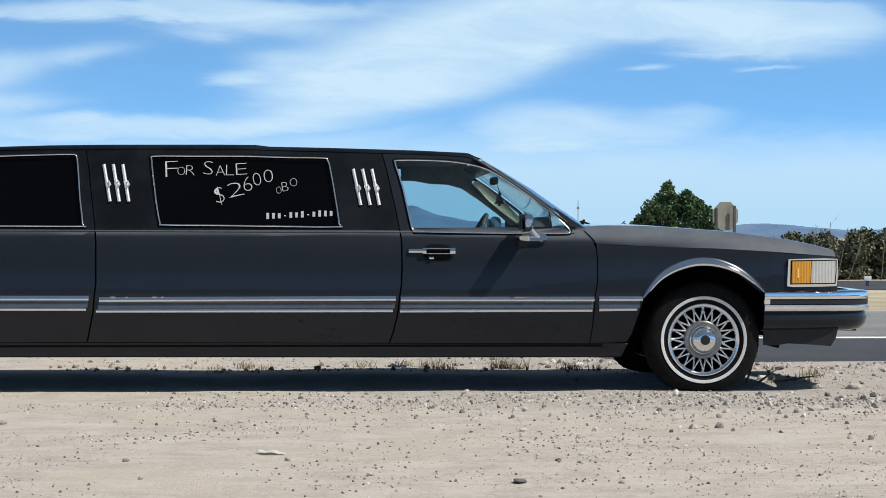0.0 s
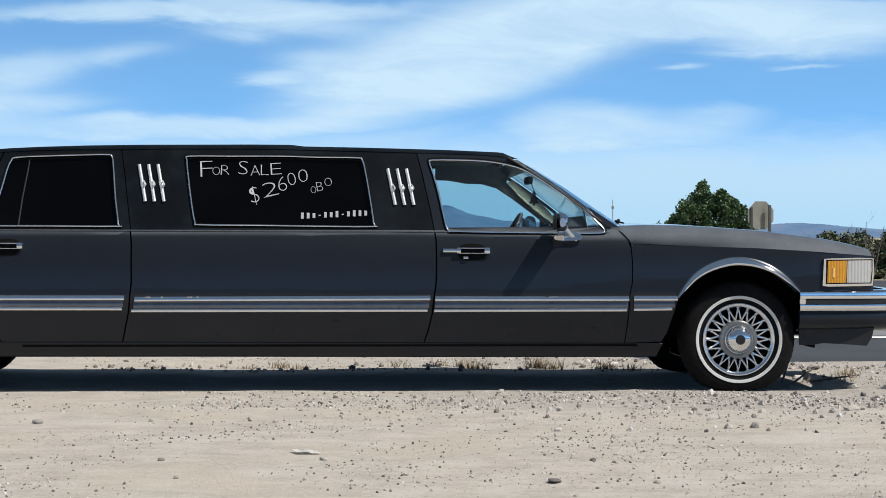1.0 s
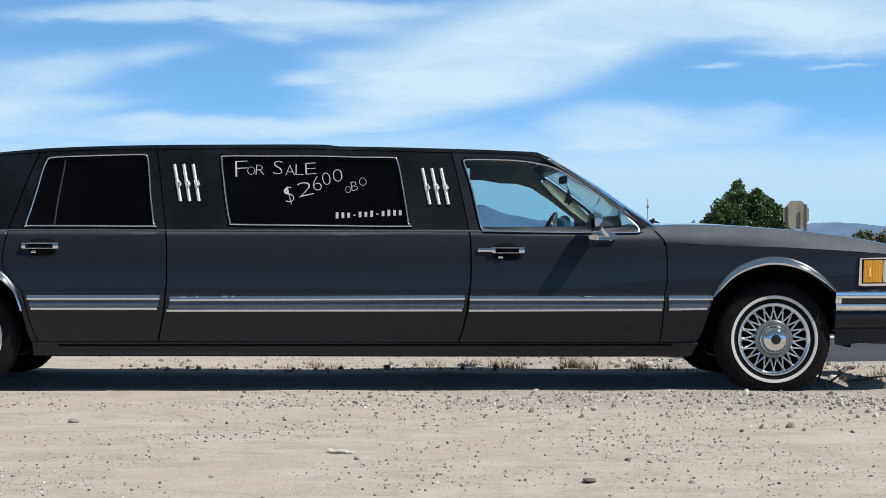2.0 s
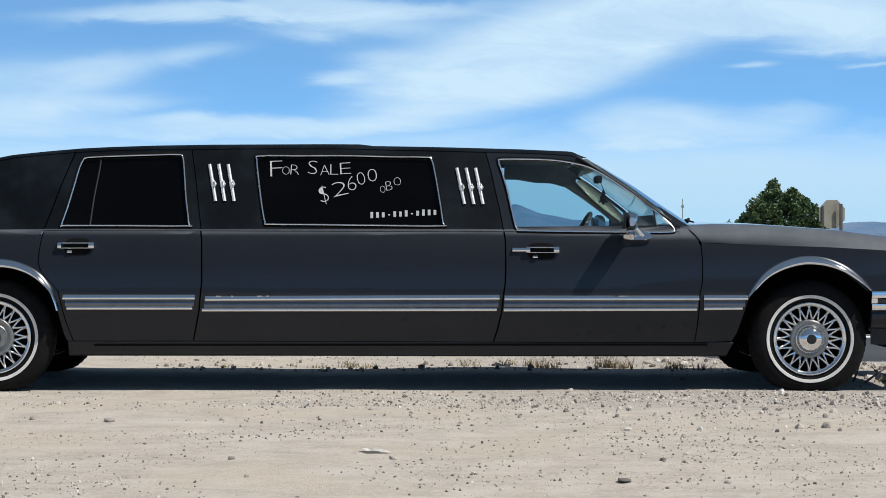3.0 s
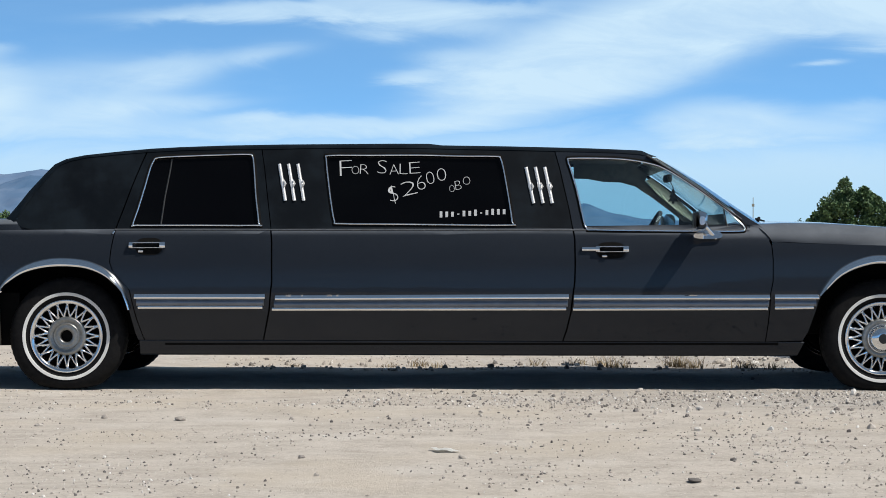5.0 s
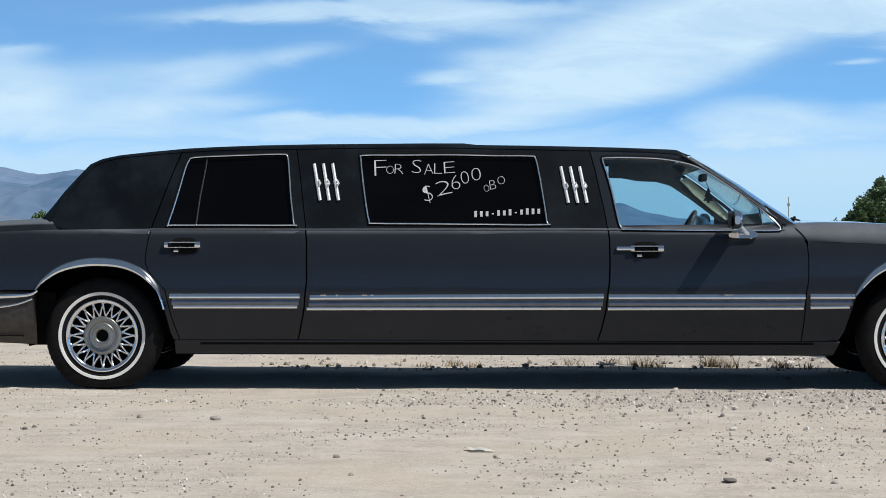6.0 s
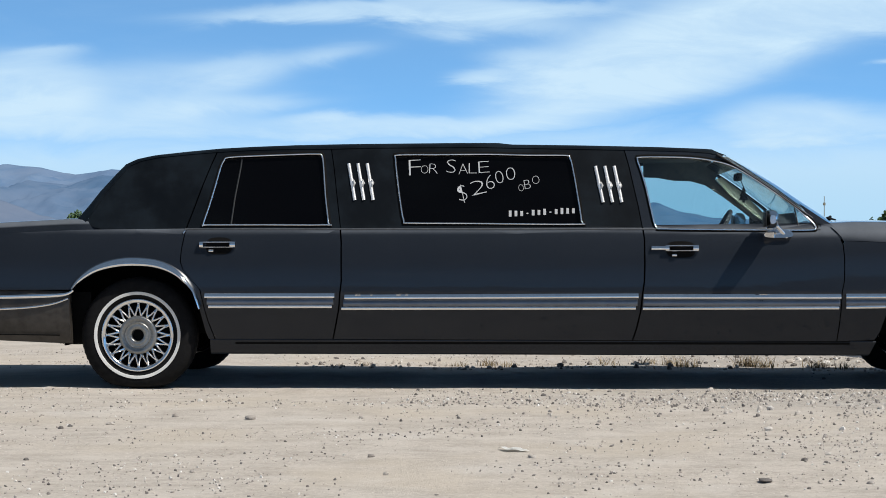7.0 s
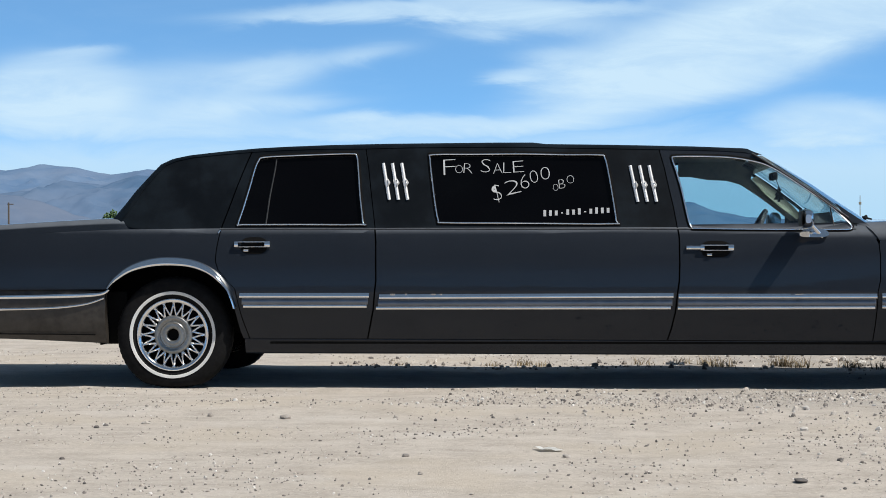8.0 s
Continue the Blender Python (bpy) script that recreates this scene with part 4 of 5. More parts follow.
def wheel(x, z, s, capped):
    y = MID + s * (HALF - 0.045)
    rim = lathe("wheel", [(0.219, 0.014), (0.2185, 0.005), (0.215, 0.0005), (0.210, 0.0), (0.203, 0.003), (0.197, 0.008), (0.192, 0.015), (0.1890, 0.024), (0.1875, 0.036), (0.186, 0.07), (0.180, 0.16)], ALLOY_CHROME, x, y, z, s, limo, label="chrome lattice-spoked wheel")
    blocks = lambda k, i, r, w: (r - (0.0035 if k % 2 and 4 <= i <= 9 else 0), w)
    lathe("tyre", [(0.216, 0.016), (0.222, 0.010), (0.231, 0.004), (0.238, 0.001), (0.265, -0.004), (0.300, -0.001), (0.325, 0.010), (0.340, 0.026), (0.347, 0.05), (0.349, 0.10), (0.347, 0.155), (0.338, 0.185), (0.30, 0.20), (0.222, 0.19)], RUBBER, x, y, z, s, rim, 120, "dusty black tyre", lambda k, i, r, w: blocks(k, i - 2, r, w))
    lathe("whitewall", [(0.2415, 0.002), (0.2425, -0.0050), (0.2515, -0.0070), (0.2600, -0.0072), (0.2615, 0.0)], WHITE_RUBBER, x, y, z, s, rim, 72, "narrow white sidewall ring")
    lathe("brake_drum", [(0.19, 0.075), (0.15, 0.070), (0.10, 0.072), (0.001, 0.072)], BLACK, x, y, z, s, rim, 32)
    for k in range(SPOKES):
        for lean in (-1, 1):
            sp = new("spoke", SPOKE[lean])
            sp.matrix_basis = Matrix.Translation((x, y - s * 0.026, z)) @ Matrix.Rotation(math.radians(180 if s > 0 else 0), 4, "Z") @ Matrix.Rotation(-2 * math.pi * k / SPOKES, 4, "Y")
            hang(sp, rim)
    lathe("hub_ring", [(0.116, 0.050), (0.116, 0.024), (0.113, 0.017), (0.106, 0.013), (0.096, 0.012), (0.090, 0.016), (0.082, 0.017), (0.066, 0.018)], WORN_ALLOY, x, y, z, s, rim, 48)
    if capped:
        lathe("hub_cap", [(0.084, 0.018), (0.084, 0.006), (0.079, 0.002), (0.077, -0.006), (0.072, -0.021), (0.063, -0.034), (0.050, -0.043), (0.034, -0.048), (0.001, -0.050)], CHROME, x, y, z, s, rim, 48, "domed chrome hub cap")
        lathe("hub_badge", [(0.030, -0.047), (0.028, -0.051), (0.001, -0.052)], DARK_PLASTIC, x, y, z, s, rim, 32)
    else:
        lathe("hub_plate", [(0.080, 0.020), (0.079, 0.008), (0.074, 0.004), (0.066, 0.007), (0.060, 0.005), (0.042, 0.004), (0.036, 0.010), (0.034, 0.06)], WORN_ALLOY, x, y, z, s, rim, 40, "hub with its cap missing")
        lathe("axle_hole", [(0.037, 0.04), (0.001, 0.04)], BLACK, x, y, z, s, rim, 12)


for s in (-1, 1):
    wheel(FRONT_HUB[0], FRONT_HUB[1], s, True)
    wheel(REAR_HUB[0], REAR_HUB[1], s, False)

# door mirror on a chrome foot
def door_mirror(s):
    X0, Z0 = 1.301, 0.985
    y = lambda d: MID + s * (HALF - d)
    # a rounded shell, open towards the driver
    rows = []
    for k in range(15):
        t = k / 14
        out = -0.165 + 0.185 * t
        round_off = math.sin(math.pi * min(1.0, 0.10 + 1.3 * t) * 0.5) ** 0.45
        hx, hz = 0.040 * round_off, 0.058 * round_off
        rows.append([Vector((X0 + hx * (abs(math.cos(a)) ** 0.7) * (1.25 if math.cos(a) > 0 else -0.72), y(out), Z0 + 0.002 + hz * math.copysign(abs(math.sin(a)) ** 0.75, math.sin(a)))) for a in np.linspace(0, 2 * math.pi, 29)])
    house = loft("door_mirror", rows, CHROME, limo, label="chrome door mirror on a swept foot", caps=True)
    part("mirror_face", box(bmesh.new(), X0 - 0.036, X0 - 0.030, min(y(-0.145), y(0.005)), max(y(-0.145), y(0.005)), Z0 - 0.042, Z0 + 0.046, 0.002), DARK_PLASTIC, house)
    foot = curve_through([(1.273, 0.901), (1.305, 0.925), (1.365, 0.931), (1.425, 0.923), (1.444, 0.898), (1.417, 0.883), (1.329, 0.881), (1.283, 0.886)], 3, True)
    panel("mirror_foot", foot, CHROME, house, s, lift=0.028, thick=0.03, dx=0.03, dz=0.015)
    bm = bmesh.new()
    rod(bm, (X0 + 0.02, y(-0.02), Z0 - 0.01), (X0 + 0.105, y(0.055), Z0 - 0.10), 0.010, 0.015, 10)
    part("mirror_arm", bm, CHROME, house)


for s in (-1, 1):
    door_mirror(s)
    panel("sail_trim", [(1.363, 1.019), (1.464, 1.029), (1.486, 0.931), (1.365, 0.928)], DARK_PLASTIC, limo, s, lift=-0.035, thick=0.01, label="black corner trim inside the window")
    strip("quarter_divider", [(1.462, 1.059), (1.473, 0.995), (1.483, 0.928)], 0.008, 0.004, DARK_PLASTIC, limo, s, lift=-0.006)

# wiper and cowl at the bonnet's back edge
bm = bmesh.new()
rod(bm, at(1.705, 0.50, 1.000, -1), at(1.79, 0.75, 0.990, -1), 0.008, 0.005)
rod(bm, at(1.70, 0.42, 0.985, -1), at(1.73, 0.55, 1.006, -1), 0.014, 0.010)
part("wiper", bm, BLACK, limo, "black windscreen wiper")

# inside the driver's cabin
far = MID + HALF
panel("headliner_trim", [(0.644, 1.414), (0.644, 1.28), (0.731, 1.278), (0.845, 1.258), (0.959, 1.254), (1.055, 1.227), (1.169, 1.151), (1.302, 1.052), (1.382, 0.987), (1.428, 0.987), (1.321, 1.079), (1.207, 1.174), (1.123, 1.265), (1.138, 1.311), (1.116, 1.379), (1.017, 1.402), (0.902, 1.41)], TRIM_GREY, limo, 1, fn=lambda x, z: 0.29, thick=0.02, label="dark headliner edge over the far door")
panel("pillar_trim", [(1.122, 1.264), (1.162, 1.283), (1.286, 1.182), (1.394, 1.084), (1.452, 1.020), (1.421, 0.995), (1.315, 1.074), (1.205, 1.169)], TRIM_BEIGE, limo, 1, fn=lambda x, z: 0.35, thick=0.02, label="beige windscreen pillar cover")
bm = bmesh.new()
box(bm, 0.38, 0.98, NEAR + 0.30, NEAR + 1.66, 1.375, 1.39, 0.005)
part("headliner", bm, TRIM_GREY, limo)
bm = bmesh.new()
box(bm, 1.18, 1.60, NEAR + 0.22, NEAR + 1.74, 0.70, 0.915, 0.03)
box(bm, 1.16, 1.50, NEAR + 1.08, NEAR + 1.55, 0.90, 0.962, 0.025)
part("dashboard", bm, DARK_PLASTIC, limo)
bm = bmesh.new()
turn = Matrix.Translation((1.11, MID + 0.40, 0.885)) @ Matrix.Rotation(radians(-62), 4, "Y")
for k in range(32):
    a, b = 2 * math.pi * k / 32, 2 * math.pi * (k + 1) / 32
    rod(bm, turn @ Vector((0.185 * math.cos(a), 0.185 * math.sin(a), 0)), turn @ Vector((0.185 * math.cos(b), 0.185 * math.sin(b), 0)), 0.015, None, 8)
rod(bm, turn @ Vector((0, -0.18, 0)), turn @ Vector((0, 0.18, 0)), 0.018)
part("steering_wheel", bm, DARK_PLASTIC, limo)
MX, MZ = (1.209, 1.26)
rear_mirror = part("rear_view_mirror", box(bmesh.new(), MX - 0.018, MX + 0.018, MID - 0.12, MID + 0.12, MZ - 0.022, MZ + 0.026, 0.010), BLACK, limo)
AX, AZ = (1.238, 1.138)
bm = bmesh.new()
rod(bm, (MX + 0.012, MID - 0.07, MZ - 0.02), (AX, MID - 0.07, AZ + 0.06), 0.0025)
tiers = [(-0.010, -0.062), (0.010, -0.062), (0.010, -0.045), (0.042, -0.045), (0.020, -0.012), (0.033, -0.012), (0.012, 0.025), (0.020, 0.025), (0.0, 0.065), (-0.020, 0.025), (-0.012, 0.025), (-0.033, -0.012), (-0.020, -0.012), (-0.042, -0.045), (-0.010, -0.045)]
f = bm.faces.new([bm.verts.new((AX + a * 0.8, MID - 0.072, AZ + 0.012 + b * 0.8)) for a, b in tiers])
g = bmesh.ops.extrude_face_region(bm, geom=[f])
for v in g["geom"]:
    if isinstance(v, bmesh.types.BMVert):
        v.co.y += 0.006
part("air_freshener", bm, BLACK, rear_mirror, "black tree-shaped hanging card", smooth=False)


# hand lettering on the middle window
def lettering(text, x0, z0, x1, z1, tilt=0.0):
    """A letter of the built-in font, drawn thin, fitted between two corners on the pane."""
    data = bpy.data.curves.new("letter", "FONT")
    data.body, data.offset, data.resolution_u = text, -0.028, 3
    ob = bpy.data.objects.new("letter", data)
    scene.collection.objects.link(ob)
    me = bpy.data.meshes.new_from_object(ob.evaluated_get(bpy.context.evaluated_depsgraph_get()))
    bpy.data.objects.remove(ob)
    co = np.array([v.co[:2] for v in me.vertices])
    lo, hi = co.min(0), co.max(0)
    mid = Vector(((x0 + x1) / 2, (z0 + z1) / 2))
    c, sn = math.cos(radians(tilt)), math.sin(radians(tilt))
    for v in me.vertices:
        a, b = (v.co.x - lo[0]) / (hi[0] - lo[0]) - 0.5, (v.co.y - lo[1]) / (hi[1] - lo[1]) - 0.5
        a, b = a * abs(x1 - x0), b * abs(z1 - z0)
        wave = 0.0012 * noise.noise((a * 60 + x0 * 9, b * 60, 2))
        x, z = mid.x + c * a - sn * b + wave, mid.y + sn * a + c * b + wave
        v.co = at(x, inset(x, z) + 0.0085, z, -1)
    me.materials.clear()
    me.materials.append(CHALK)
    hang(new("lettering", me), sale_window)


for text, corners, tilt in (
    ("F", [(-0.828, 1.353), (-0.755, 1.26)], 3), ("O", [(-0.756, 1.318), (-0.711, 1.27)], 4), ("R", [(-0.705, 1.328), (-0.653, 1.27)], -3),
    ("S", [(-0.601, 1.353), (-0.545, 1.274)], -4), ("A", [(-0.529, 1.328), (-0.474, 1.267)], 3), ("L", [(-0.468, 1.332), (-0.42, 1.27)], 0), ("E", [(-0.41, 1.342), (-0.345, 1.274)], 4),
    ("$", [(-0.53, 1.202), (-0.478, 1.09)], 14), ("2", [(-0.456, 1.226), (-0.364, 1.141)], 12), ("6", [(-0.365, 1.26), (-0.314, 1.175)], 10), ("0", [(-0.308, 1.284), (-0.26, 1.209)], 12), ("0", [(-0.244, 1.304), (-0.189, 1.229)], 8),
    ("O", [(-0.169, 1.202), (-0.138, 1.161)], 10), ("B", [(-0.135, 1.229), (-0.098, 1.175)], 8), ("O", [(-0.088, 1.253), (-0.044, 1.205)], 10),
):
    (xa, za), (xb, zb) = corners
    lettering(text, xa, zb, xb, za, tilt)
BX, BZ = (-0.235, 1.022), (0.175, 1.042)
for k in range(12):
    t = (k + 0.5) / 12
    x, z = BX[0] + (BZ[0] - BX[0]) * t, BX[1] + (BZ[1] - BX[1]) * t
    small = k in (3, 7)
    strip("lettering_bar", line(x - (0.006 if small else 0.008), x + (0.006 if small else 0.008), z, n=3), 0.007 if small else 0.044 - 0.006 * (k % 3), 0.0006, CHALK, sale_window, -1, lift=-0.0105)

# ---- ground ----
def lot_edge(x):
    """How far back the dirt lot reaches before it falls to the road."""
    return between(x, [(-12, 24), (-4, 20), (0, 17.5), (1.6, 16.2), (2.4, 14.9), (3.2, 14.5), (12, 14.2)])


def ground_z(x, y):
    e = lot_edge(x)
    t = max(0.0, min(1.0, (y - e) / 7.0))
    z = -0.78 * t * t * (3 - 2 * t)
    z -= 0.30 * max(0.0, min(1.0, (y - 44) / 60.0))
    z -= 0.017 * max(0.0, min(1.0, (y - 10.6) / 1.2)) + 0.004 * max(0.0, min(1.0, (y - 13.0) / 1.0))
    if y < 24:
        k = max(0.0, min(1.0, (24 - y) / 6))
        calm = min(1.0, max(0.0, abs(y - 12.9) - 1.0) / 0.8)
        z += k * (0.016 * noise.noise((x * 0.9, y * 0.9, 0)) + 0.006 * noise.noise((x * 4, y * 4, 3)) * (0.4 + 0.6 * calm))
        bank = math.exp(-((y - e + 0.5) / 0.5) ** 2)
        z += k * bank * 0.05 * max(0, noise.noise((x * 2.5, y * 2.5, 7)) + 0.25)
    return z


def ground_sheet():
    xs = np.concatenate([-np.geomspace(4000, 5.5, 28), np.linspace(-5.2, 5.2, 190), np.geomspace(5.5, 4000, 28)])
    ys = np.concatenate([-np.geomspace(3000, 3, 14), np.linspace(0, 6, 8), np.linspace(6.4, 18, 120), np.linspace(18.4, 50, 40), np.geomspace(52, 4200, 26)])
    verts = [(x, y, ground_z(x, y)) for y in ys for x in xs]
    w = len(xs)
    faces = [(j * w + i, j * w + i + 1, (j + 1) * w + i + 1, (j + 1) * w + i) for j in range(len(ys) - 1) for i in range(w - 1)]
    me = bpy.data.meshes.new("ground")
    me.from_pydata(verts, [], faces)
    me.polygons.foreach_set("use_smooth", [True] * len(faces))
    me.materials.append(DIRT)
    return tagged(new("ground", me), "pale dry dirt lot with gravel and tyre tracks", "ground", kind="structure")


ground_sheet()


def slab(name, x0, x1, y0, y1, lift, mat, label, n=60):
    """A thin layer that lies on the ground."""
    bm = bmesh.new()
    ys = np.linspace(y0, y1, 14)
    rows = [[bm.verts.new((x, y, ground_z(0, 30.0) - 0.30 * max(0.0, min(1.0, (y - 44) / 60.0)) + lift)) for y in ys] for x in np.linspace(x0, x1, n)]
    for a, b in zip(rows, rows[1:]):
        for i in range(len(ys) - 1):
            bm.faces.new((a[i], b[i], b[i + 1], a[i + 1]))
    return tagged(part(name, bm, mat), label, "road", kind="structure")


slab("road", -300, 300, 24.5, 34.2, 0.02, ASPHALT, "grey asphalt road beside the dirt lot")
slab("shoulder", -300, 300, 34.2, 46.0, 0.012, SHOULDER, "pale gravel shoulder across the road")
slab("side_road", 12, 300, 69.0, 87.0, 0.02, ASPHALT, "dark asphalt lane in front of the scrub")
slab("edge_line", -300, 300, 33.2, 33.75, 0.03, LINE_PAINT, "white painted road line")


# ---- far hills ----
RIDGE = [(-1070, 81.743), (-860.833, 93.41), (-803.333, 102.577), (-753.333, 95.91), (-703.333, 85.91), (-653.333, 91.743), (-603.333, 95.077), (-486.667, 81.743), (-303.333, 63.41), (-120, 53.41), (30, 36.743), (96.667, 35.077), (159.167, 41.743), (188.333, 30.91), (238.333, 20.077), (346.667, 14.243), (513.333, 11.743), (621.667, 14.243), (688.333, 17.577), (746.667, 10.91), (813.333, 6.743), (930, 11.743)]


MIDDLE_RIDGE = [(-900, 50), (-700, 52), (-620, 40), (-570, 45), (-541, 55), (-526, 52), (-497, 50), (-481, 55), (-462, 60), (-420, 56), (-380, 50), (-340, 44), (-250, 33), (-120, 22), (20, 4), (200, -4)]
FOOTHILLS = [(-900, 20), (-700, 26), (-560, 32), (-493, 33), (-476, 31), (-459, 27), (-443, 21.5), (-427, 15), (-400, 9), (-360, 3), (-320, -4)]


def ridge(bm, line_of_crest, xs, y0, y1, seed, rough=1.0, shade=0):
    """A slope that climbs from y0 to its crest at y1, cut by gullies, and falls away behind."""
    rows = []
    size = 3000 / y1
    for x in xs:
        zc = between(x, line_of_crest) + 3.2 / size
        row = []
        for k in range(46):
            t = min(1.0, k / 43)
            y = y0 + (y1 - y0) * k / 43
            ridged = sum(w * (1 - 2 * abs(noise.noise((x * f * size, y * f * 0.55 * size, seed + f)))) for f, w in ((0.007, 0.55), (0.019, 0.34), (0.045, 0.2)))
            small = noise.noise((x * 0.06 * size, y * 0.03 * size, 4.0 + seed))
            crest = noise.noise((x * 0.022 * size, 8.0, 2.0 + seed)) * 3.0 + noise.noise((x * 0.06 * size, 3.0, 2.0)) * 1.4
            h = -2 + (zc + 2) * (t ** 1.15) * (1 + rough * (0.46 * ridged - 0.22) * math.sin(math.pi * t) ** 0.8) + (small * 1.6 + crest * max(0.3, min(1, zc / 90))) * t / size
            row.append(bm.verts.new((x, y, h - (14.0 * (k - 43) if k > 43 else 0.0))))
        rows.append(row)
    for a, b in zip(rows, rows[1:]):
        for i in range(45):
            bm.faces.new((a[i], b[i], b[i + 1], a[i + 1])).material_index = shade


def hills():
    """A ring of ranges: the far one ahead with lower ridges before it, a plain unseen one added behind for reflections.
    """
    bm = bmesh.new()
    far_crest = [(-2600, RIDGE[0][1])] + RIDGE + [(2600, RIDGE[-1][1])]
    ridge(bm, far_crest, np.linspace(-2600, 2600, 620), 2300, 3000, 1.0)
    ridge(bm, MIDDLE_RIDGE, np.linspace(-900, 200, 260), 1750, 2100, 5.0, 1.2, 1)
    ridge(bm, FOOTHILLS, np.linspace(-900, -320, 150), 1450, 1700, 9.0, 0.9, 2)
    # unseen range behind, added as a dark horizon for paint and chrome to reflect
    rows = []
    for k in range(181):
        a = math.pi * k / 180
        row = []
        for j in range(9):
            t = j / 8
            r = 2620 + 700 * t
            h = -2 + t * (250 + 60 * noise.noise((math.cos(a) * 4, math.sin(a) * 4, 1)) + 24 * noise.noise((math.cos(a) * 22, math.sin(a) * 22, t * 3)))
            row.append(bm.verts.new((r * math.cos(a), -r * math.sin(a), h * min(1.0, 0.3 + 3 * math.sin(a)))))
        rows.append(row)
    for a, b in zip(rows, rows[1:]):
        for i in range(8):
            bm.faces.new((a[i], a[i + 1], b[i + 1], b[i]))
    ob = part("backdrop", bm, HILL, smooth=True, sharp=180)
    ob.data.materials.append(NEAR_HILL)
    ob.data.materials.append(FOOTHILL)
    return tagged(ob, "hazy blue desert mountain ranges on the horizon", "mountains", kind="structure")


hills()

# ---- things on the lot ----
def rock_mesh(seed, r=1.0):
    rnd = random.Random(seed)
    bm = bmesh.new()
    bmesh.ops.create_icosphere(bm, subdivisions=2, radius=r)
    sx, sy, sz = 1.0, rnd.uniform(0.6, 0.95), rnd.uniform(0.40, 0.7)
    for v in bm.verts:
        k = 1 + 0.32 * noise.noise(v.co * 1.3 + Vector((seed, 0, 0))) + 0.14 * noise.noise(v.co * 3.1 + Vector((0, seed, 0)))
        v.co = Vector((v.co.x * sx * k, v.co.y * sy * k, v.co.z * sz * k))
    me = bpy.data.meshes.new("stone")
    bm.to_mesh(me)
    bm.free()
    me.materials.append(STONE)
    return me


ROCKS = [rock_mesh(k) for k in range(7)]
rnd = random.Random(5)


def stone(x, y, r, label="small rough grey stone on the dirt", flat=1.0):
    ob = new("stone", ROCKS[rnd.randrange(7)])
    ob.matrix_basis = Matrix.LocRotScale((x, y, ground_z(x, y) + r * 0.22), Euler((rnd.uniform(-0.2, 0.2), rnd.uniform(-0.2, 0.2), rnd.uniform(0, 6.28))), (r, r, r * flat))
    return tagged(ob, label, "stone", "stones on the lot")


# the larger ones stand where the lot shows them
for x, y, r, label in (
    (0.80, 7.52, 0.038, "flat dark stone on the dirt"), (1.00, 7.5, 0.012, ""), (2.66, 10.45, 0.045, "dark rounded stone on gravel"), (2.54, 10.35, 0.030, ""), (3.06, 9.15, 0.030, "dark flat stone on the dirt"),
    (2.45, 9.0, 0.018, ""), (3.2, 8.2, 0.028, "brown clod on the dirt"), (3.28, 13.9, 0.045, "pale flat stone at the lot's edge"), (2.75, 14.0, 0.032, "pale stone at the lot's edge"), (1.95, 14.4, 0.045, "pale stone at the lot's edge"), (1.72, 14.6, 0.04, "pale stone at the lot's edge"),
    (-1.85, 10.05, 0.024, ""), (-1.45, 9.9, 0.030, "dark stone on the dirt"), (-2.08, 9.6, 0.020, ""), (-0.06, 8.2, 0.020, ""), (3.13, 12.3, 0.045, "brown clod on the dirt"), (3.34, 12.2, 0.05, "brown clod on the dirt"), (2.96, 13.0, 0.04, "red-brown clod on the dirt"),
):
    stone(x, y, r, label or "small rough grey stone on the dirt", 0.45 if "flat" in label else 0.8)
for k in range(90):
    y = 6.8 + 8.0 * rnd.random() ** 1.2
    x = rnd.uniform(-0.30, 0.30) * (y + 1)
    if 12.05 < y < 13.95 and -4 < x < 3.35:
        continue
    stone(x, y, rnd.uniform(0.007, 0.015) * (1.25 if rnd.random() < 0.2 else 1))


def gravel(count, name, label, where, size):
    """Loose chips, too many to count, in one mesh."""
    g = random.Random(name)
    t = (1 + 5 ** 0.5) / 2
    base = np.array([(-1, t, 0), (1, t, 0), (-1, -t, 0), (1, -t, 0), (0, -1, t), (0, 1, t), (0, -1, -t), (0, 1, -t), (t, 0, -1), (t, 0, 1), (-t, 0, -1), (-t, 0, 1)]) / 1.9
    tri = [(0, 11, 5), (0, 5, 1), (0, 1, 7), (0, 7, 10), (0, 10, 11), (1, 5, 9), (5, 11, 4), (11, 10, 2), (10, 7, 6), (7, 1, 8), (3, 9, 4), (3, 4, 2), (3, 2, 6), (3, 6, 8), (3, 8, 9), (4, 9, 5), (2, 4, 11), (6, 2, 10), (8, 6, 7), (9, 8, 1)]
    verts, faces = [], []
    rs = np.random.RandomState(count)
    for k in range(count):
        x, y = where(g)
        r = size(g)
        m = np.array(Euler((g.uniform(0, 6), g.uniform(0, 6), g.uniform(0, 6))).to_matrix())
        p = (base * (1 + rs.uniform(-0.28, 0.28, (12, 1))) * (r, r * g.uniform(0.6, 1), r * g.uniform(0.45, 0.8))) @ m.T
        n = len(verts)
        verts += (p + (x, y, ground_z(x, y) + r * 0.15)).tolist()
        faces += [(a + n, b + n, c + n) for a, b, c in tri]
    me = bpy.data.meshes.new(name)
    me.from_pydata(verts, [], faces)
    me.materials.append(STONE)
    return tagged(new(name, me), label, "gravel", kind="stuff")


def lot_place(g):
    while True:
        y = 6.7 + 9.5 * g.random()
        x = g.uniform(-0.29, 0.29) * (y + 1.5)
        if not (12.1 < y < 13.9 and -4 < x < 3.2) and g.random() < 0.45 + 1.3 * noise.noise((x * 1.1, y * 1.6, 4)):
            return x, y


